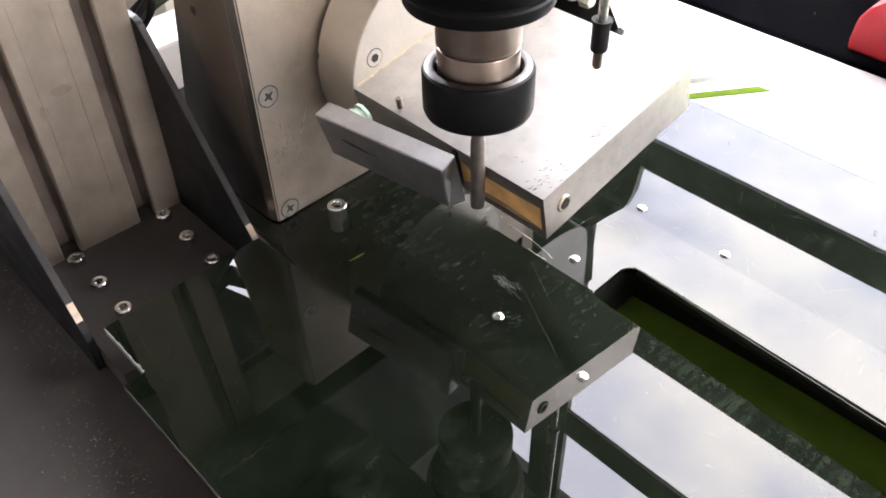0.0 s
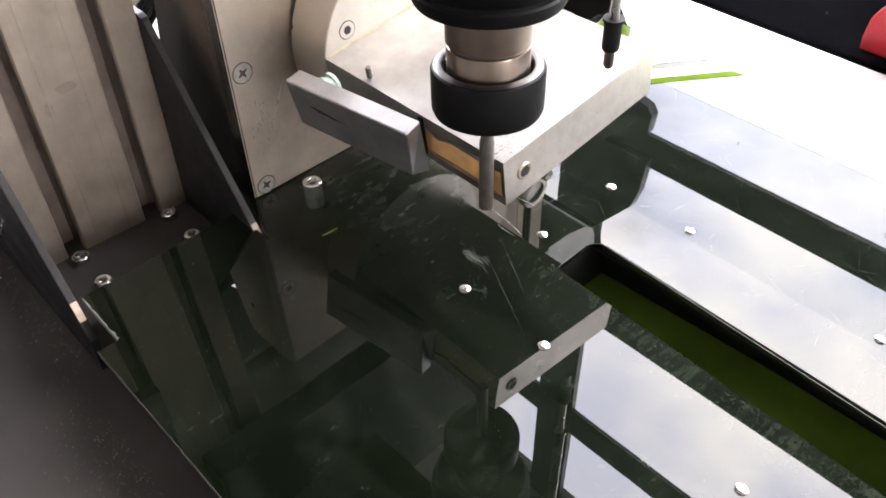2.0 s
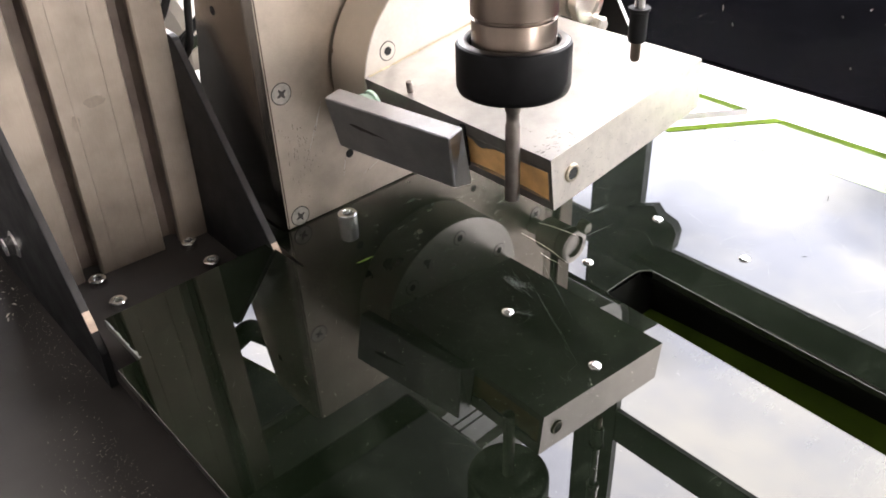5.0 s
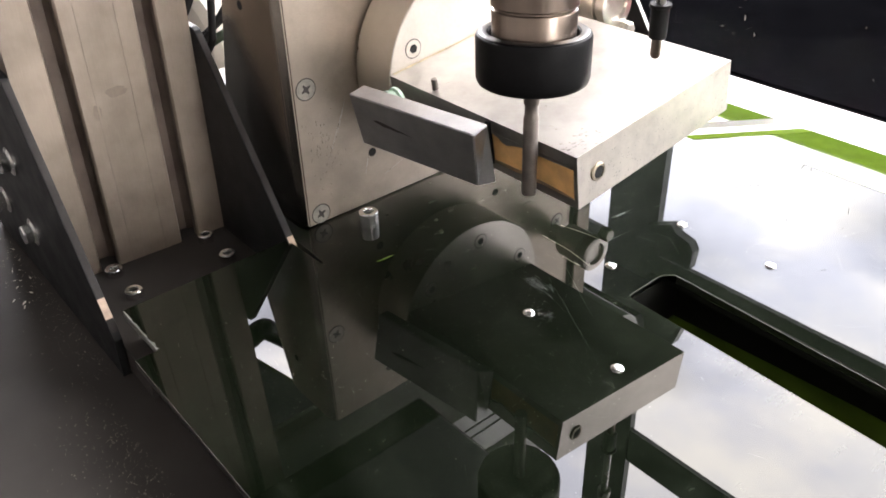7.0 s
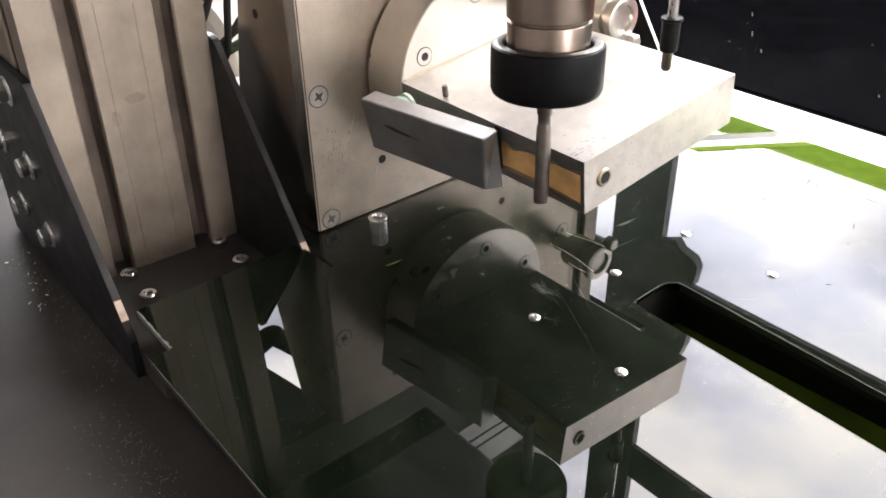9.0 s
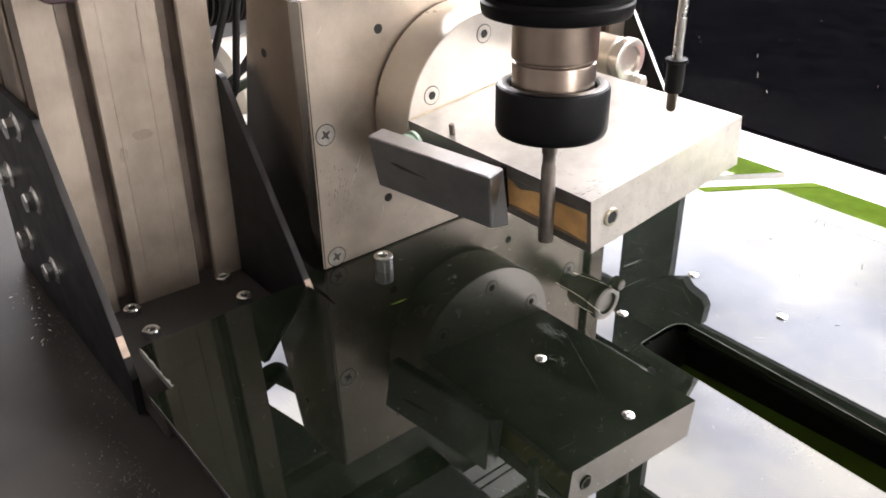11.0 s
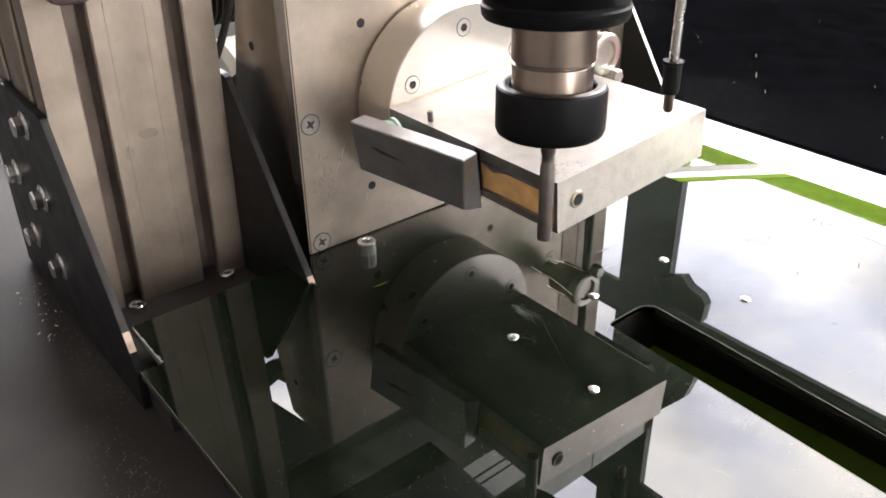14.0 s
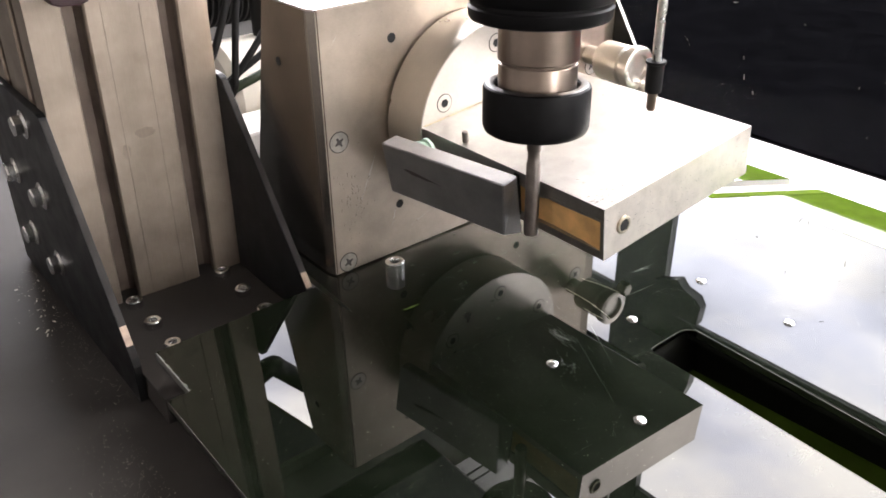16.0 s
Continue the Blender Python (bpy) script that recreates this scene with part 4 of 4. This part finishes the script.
def motions():
    slide = [(0, 0.0000, 10.61), (0.5, -0.0096, 9.43), (1, -0.0190, 8.47), (1.5, -0.0287, 7.57), (1.68, -0.0320, 7.10), (1.75, -0.0329, 6.90), (1.82, -0.0321, 6.83),
             (2, -0.0288, 6.70), (2.5, -0.0192, 7.53), (3, -0.0100, 8.46), (3.5, -0.0003, 9.56), (3.74, 0.0042, 9.88), (3.81, 0.0051, 9.83), (3.88, 0.0043, 9.64), (4, 0.0023, 9.32),
             (4.5, -0.0073, 8.25), (5, -0.0168, 7.25), (5.5, -0.0263, 6.30), (5.78, -0.0316, 5.87), (5.86, -0.0327, 5.80), (5.94, -0.0317, 5.90), (6.5, -0.0218, 6.78),
             (7, -0.0122, 7.41), (7.5, -0.0025, 8.27), (7.84, 0.0040, 8.41), (7.92, 0.0051, 8.33), (8, 0.0042, 7.92), (8.5, -0.0059, 7.29), (9, -0.0150, 6.43), (9.5, -0.0242, 5.62),
             (9.88, -0.0313, 5.04), (9.97, -0.0324, 4.92), (10.06, -0.0313, 5.00), (10.5, -0.0234, 5.45), (11, -0.0140, 5.94), (11.5, -0.0042, 6.57), (11.94, 0.0043, 7.12),
             (12.02, 0.0054, 7.08), (12.1, 0.0040, 6.82), (12.5, -0.0037, 5.92), (13, -0.0135, 5.28), (13.5, -0.0232, 4.99), (14, -0.0326, 4.36), (14.075, -0.0334, 4.27),
             (14.15, -0.0324, 4.24), (14.5, -0.0256, 4.49), (15, -0.0161, 4.91), (15.5, -0.0063, 5.23), (16, 0.0036, 5.63)]
    for ob, home in riders:
        walk(ob, [(t, Matrix.Translation((s, 0, 0)) @ home) for t, s, a in slide])
    for ob in turners:
        walk(ob, [(t, pose(s, AXY, AXZ, a, 0, 0)) for t, s, a in slide])


# ---- behind and beyond ----
def guard_panel():
    ob = thing("guard_panel", "clear guard panel speckled with stuck swarf", "guard panel")
    bm = bmesh.new()
    box(bm, -0.34, 0.62, 0.4260, 0.4290, BED_Z, 0.30)
    part("clear_sheet", bm, GUARD, ob)
    rnd = random.Random(11)
    bm = bmesh.new()
    for i in range(110):
        x, z = rnd.uniform(-0.34, 0.25), rnd.uniform(-0.02, 0.20)
        flake(bm, rnd, (x, 0.4255, z), rnd.choice((0.0008, 0.0012, 0.0018, 0.0030, 0.0048)), flat="y")
    tagged(part("stuck_swarf", bm, CHIP, ob, "pale swarf flakes"), kind="stuff")


def flake(bm, rnd, at, size, flat="z"):
    """One curled chip: a thin bent sliver."""
    a, w = rnd.uniform(0, math.pi), size * rnd.uniform(0.18, 0.5)
    w = min(w, 0.0006)
    c, s_ = math.cos(a), math.sin(a)
    lift = size * rnd.uniform(0.05, 0.35)
    pts = [(-size / 2, -w / 2, 0), (size / 2, -w / 2, lift * 0.4), (size / 2, w / 2, lift * 0.5), (-size / 2, w / 2, 0.00005), (0, 0, lift + 0.0001)]
    vs = []
    for u, v, h in pts:
        p, q = u * c - v * s_, u * s_ + v * c
        vs.append(bm.verts.new((at[0] + p, at[1] + q, at[2] + h) if flat == "z" else (at[0] + p, at[1] - h, at[2] + q)))
    for f in ((0, 1, 4), (1, 2, 4), (2, 3, 4), (3, 0, 4), (3, 2, 1, 0)):
        bm.faces.new([vs[i] for i in f])


def swarf():
    """Chips lying on the bed, thickest along the gusset and beside the table's edge."""
    rnd = random.Random(3)
    bm = bmesh.new()
    for i in range(900):
        if i < 380:
            x, y = rnd.uniform(-0.33, -0.15), -0.1520 - abs(rnd.gauss(0, 0.010))
        else:
            x, y = rnd.gauss(-0.078, 0.034), -0.162 - abs(rnd.gauss(0, 0.018))
        flake(bm, rnd, (x, y, BED_Z), rnd.choice((0.00015, 0.0002, 0.00025, 0.00035, 0.0005)))
    for i in range(14):
        flake(bm, rnd, (rnd.uniform(-0.31, -0.23), rnd.uniform(-0.172, -0.154), BED_Z), rnd.uniform(0.0012, 0.0036))
    tagged(part("swarf", bm, CHIP), "pale metal swarf scattered on the black bed", "swarf", kind="stuff")


def table_dust():
    rnd = random.Random(8)
    bm = bmesh.new()
    for i in range(2200):
        if i < 1500:
            x, y = rnd.gauss(0.005, 0.05), rnd.gauss(-0.018, 0.05)
        else:
            x, y = rnd.uniform(-0.13, 0.10), rnd.uniform(-0.145, 0.02)
        if 0.027 < x and 0.03 < y < 0.085 or x < HX + 0.008 and y > -0.03 or x < -0.085 and y < -0.138:
            continue
        flake(bm, rnd, (x, y, 0.0001), rnd.choice((0.00008, 0.00010, 0.00012, 0.00012, 0.00015, 0.0002, 0.0003)))
    for i in range(600):
        x = 0.031 + 0.25 * rnd.random() ** 1.3
        y = 0.0478 - 0.035 * (x - 0.0303) - abs(rnd.gauss(0, 0.0032))
        flake(bm, rnd, (x, y, 0.0001), rnd.choice((0.00008, 0.00011, 0.00015, 0.0002)))
    ob = tagged(part("dust", bm, DUST), "fine pale dust and chips on the glossy table", "dust", kind="stuff")
    return ob


def streak(bm, x, y, length, angle, w=0.00016, z=0.00015):
    c, s_ = math.cos(angle), math.sin(angle)
    vs = [bm.verts.new((x + u * length / 2 * c - v * w * s_, y + u * length / 2 * s_ + v * w * c, z)) for u, v in ((-1, 0), (0, -1), (1, 0), (0, 1))]
    bm.faces.new(vs)


def table_scratches():
    rnd = random.Random(21)
    bm = bmesh.new()
    for i in range(90):
        streak(bm, -0.0065 + rnd.gauss(0, 0.005), 0.0232 + rnd.gauss(0, 0.0018), rnd.uniform(0.001, 0.009), radians(-7 + rnd.gauss(0, 9)), rnd.uniform(0.00002, 0.00009))
    for i in range(22):
        streak(bm, 0.0132 + rnd.gauss(0, 0.004), 0.0075 + rnd.gauss(0, 0.002), rnd.uniform(0.001, 0.004), rnd.uniform(0, 3.1), rnd.uniform(0.00004, 0.00012))
    streak(bm, 0.0235, 0.0153, 0.075, radians(-28), 0.00004)
    streak(bm, 0.0115, 0.0335, 0.050, radians(-30), 0.00004)
    streak(bm, -0.0075, 0.0880, 0.031, radians(84), 0.00008)
    for i in range(9):
        streak(bm, -0.0214 + rnd.gauss(0, 0.0006), 0.1075 + rnd.gauss(0, 0.003), rnd.uniform(0.006, 0.018), radians(79 + rnd.gauss(0, 4)), rnd.uniform(0.00004, 0.00012))
    for i in range(220):
        x, y = rnd.uniform(-0.12, 0.25), rnd.uniform(0.090, 0.23)
        streak(bm, x, y, rnd.uniform(0.004, 0.022), rnd.uniform(0, 3.1), rnd.uniform(0.00002, 0.00004))
    for i in range(45):
        x, y = rnd.uniform(-0.11, 0.20), rnd.uniform(-0.13, 0.03)
        streak(bm, x, y, rnd.uniform(0.002, 0.010), rnd.uniform(0, 3.1), rnd.uniform(0.00002, 0.00003))
    bmesh.ops.recalc_face_normals(bm, faces=bm.faces)
    return tagged(part("scratches", bm, SCRATCH), "fine pale scratches in the glossy table", "scratches", kind="stuff")


def wire_strands():
    out = []
    for pts in ([(-0.0354, 0.0577), (-0.0163, 0.0571), (-0.0005, 0.0541)], [(-0.0150, 0.0508), (-0.0090, 0.0503), (-0.0025, 0.0507)], [(-0.0360, 0.0725), (-0.0240, 0.0755), (-0.0127, 0.0772)]):
        ob = thing("wire_strand", "thin bright wire offcut lying on the table", "offcut", group="wire offcuts")
        bm = bmesh.new()
        tube(bm, smooth_path([(x, y, 0.0003) for x, y in pts]), 0.00008, 6)
        part("strand", bm, CHIP, ob)
        out.append(ob)
    return out


def green_sliver():
    bm = bmesh.new()
    prism(bm, [(-0.0775, -0.0245), (-0.0765, -0.0230), (-0.0757, -0.0185), (-0.0761, -0.0140), (-0.0769, -0.0180), (-0.0771, -0.0220)], 0.0002, 0.0006)
    return tagged(part("green_sliver", bm, SLIVER), "small lime green sliver lying on the table", "offcut")


RED_OUTLINE = [(-0.0155, BED_Z), (-0.0165, -0.030), (-0.0150, -0.013), (-0.0090, -0.002), (0.0000, 0.006), (0.069, 0.030), (0.069, BED_Z)]


def red_box():
    ob = thing("red_case", "glossy red plastic case standing beyond the table", "plastic case")
    bm = bmesh.new()
    prism(bm, RED_OUTLINE, 0.442, 0.520, "y", 0.003)
    part("shell", bm, RED, ob)


def background():
    ob = thing("motor", "cream cylindrical motor lying behind the column", "motor")
    bm = bmesh.new()
    lathe(bm, [(0, 0.052), (0.038, 0.052), (0.045, 0.058), (0.045, 0.20), (0.0435, 0.203), (0.0435, 0.24), (0, 0.24)], (-0.453, 0, 0.0050), "y", 64)
    part("casing", bm, CREAM, ob, smooth=True)
    for x0, x1 in ((-0.488, -0.473), (-0.433, -0.418)):
        bm = bmesh.new()
        box(bm, x0, x1, 0.07, 0.22, BED_Z, -0.018)
        part("foot", bm, BLACK, ob)
    ob = thing("hose", "black ribbed hose behind the column", "hose")
    bm = bmesh.new()
    prof = [(0, -0.05)]
    for i in range(60):
        prof += [(0.030, -0.05 + 0.006 * i), (0.034, -0.048 + 0.006 * i), (0.034, -0.046 + 0.006 * i)]
    lathe(bm, prof + [(0, 0.31)], (-0.5250, 0, 0.0790), "y", 40)
    part("ribbed_tube", bm, RUBBER, ob, smooth=True)
    runs = (([(-0.3768, 0.1126, 0.1639), (-0.3475, 0.0624, 0.1614), (-0.3323, 0.0330, 0.1460), (-0.3208, 0.0142, 0.1167), (-0.3126, -0.0046, 0.0852), (-0.3107, -0.0196, 0.0665), (-0.3256, -0.0300, 0.0368)], 0.0027, RUBBER, "black cable hanging behind the column"),
            ([(-0.3731, 0.1137, 0.1527), (-0.3444, 0.0657, 0.1521), (-0.3301, 0.0397, 0.1394), (-0.3204, 0.0214, 0.1157), (-0.3120, 0.0119, 0.0898), (-0.3048, 0.0050, 0.0676), (-0.3035, 0.0014, 0.0572), (-0.3154, -0.0085, 0.0373)], 0.0026, RUBBER, "black cable hanging behind the column"),
            ([(-0.3550, 0.0818, 0.1280), (-0.3291, 0.0529, 0.1049), (-0.3145, 0.0351, 0.0911), (-0.3064, 0.0087, 0.0693), (-0.3054, -0.0100, 0.0534)], 0.0025, RUBBER, "black cable tied behind the column"),
            ([(-0.3584, 0.0809, 0.0914), (-0.3225, 0.0495, 0.0845), (-0.3102, 0.0310, 0.0782), (-0.3077, 0.0125, 0.0701), (-0.3110, -0.0117, 0.0549)], 0.0025, RUBBER, "black cable tied behind the column"),
            ([(-0.3497, 0.0715, 0.0646), (-0.3168, 0.0465, 0.0669), (-0.3059, 0.0267, 0.0648), (-0.3060, 0.0048, 0.0586), (-0.3106, -0.0158, 0.0474)], 0.0034, DARK_GREEN, "dark green cable tied behind the column"))
    for pts, rad, mat, lab in runs:
        ob = thing("cable", lab, "cable", group="cables")
        bm = bmesh.new()
        tube(bm, smooth_path(pts), rad, 12)
        part("sheath", bm, mat, ob, smooth=True)
    ob = thing("cable_bundle", "thick black taped cable bundle hanging behind the gusset", "cable bundle")
    bm = bmesh.new()
    tube(bm, smooth_path([(-0.300, -0.055, 0.195), (-0.296, -0.025, 0.186), (-0.292, -0.006, 0.176), (-0.300, 0.006, 0.190), (-0.310, 0.030, 0.222), (-0.325, 0.060, 0.262)]), 0.0085, 14)
    part("sheath", bm, RUBBER, ob, smooth=True)
    ob = thing("white_block", "white plastic block beside the cream motor", "plastic block")
    bm = bmesh.new()
    box(bm, -0.405, -0.358, 0.016, 0.122, BED_Z, 0.0005, 0.003)
    part("block", bm, WHITE, ob)
    ob = thing("blue_fitting", "blue plastic fitting standing on the cream motor", "fitting")
    bm = bmesh.new()
    lathe(bm, [(0, 0), (0.009, 0), (0.009, 0.058), (0, 0.058)], (-0.4513, 0.1046, 0.030), "z", 24)
    part("stem", bm, RUBBER, ob, "black stem", True)
    bm = bmesh.new()
    lathe(bm, [(0, 0.056), (0.010, 0.056), (0.012, 0.059), (0.012, 0.07), (0.009, 0.053), (0.009, 0.085), (0, 0.085)], (-0.4513, 0.1046, 0.030), "z", 32)
    part("body", bm, BLUE, ob, smooth=True)


room()
machine_bed()
column("column", -0.1455, -0.0500, "beige anodised slotted aluminium column beside black gussets")
column("column", 0.2130, 0.3085, "anodised slotted aluminium column behind the rotary head", -0.2000, Matrix())
gusset("gusset", -0.1499, -0.1457, "black steel gusset plate with hex bolts", (-0.2190, 0.0970), (-0.1420, -0.0150), (0.0090, 0.0200), True)
gusset("gusset", -0.0498, -0.0456, "black steel gusset plate with chipped edge", (-0.2140, 0.1008), (-0.1325, -0.0050), (0.0015, 0.0110))
gusset("gusset", 0.3087, 0.3130, "black steel gusset plate with bright bare edge", (-0.2275, 0.0998), (-0.1458, -0.0195), (0.0165, 0.0280), edge=ALU_PLATE, at=Matrix())
bed_bolts()
gantry()
spindle()
probe()
guard_panel()
red_box()
background()
swarf()
riders = [(sliding_table(), Matrix()), (rotary_head(), Matrix()), (table_dust(), Matrix()), (table_scratches(), Matrix()), (green_sliver(), Matrix()), *((g, Matrix()) for g in wire_strands()),
          *((g, Matrix()) for g in green_strips()), (table_bolt(), pose(-0.1110, -0.0044, 0.0))]
turners = [face_disc(), fixture_plate(), workpiece(), clamp_jaw()]
motions()
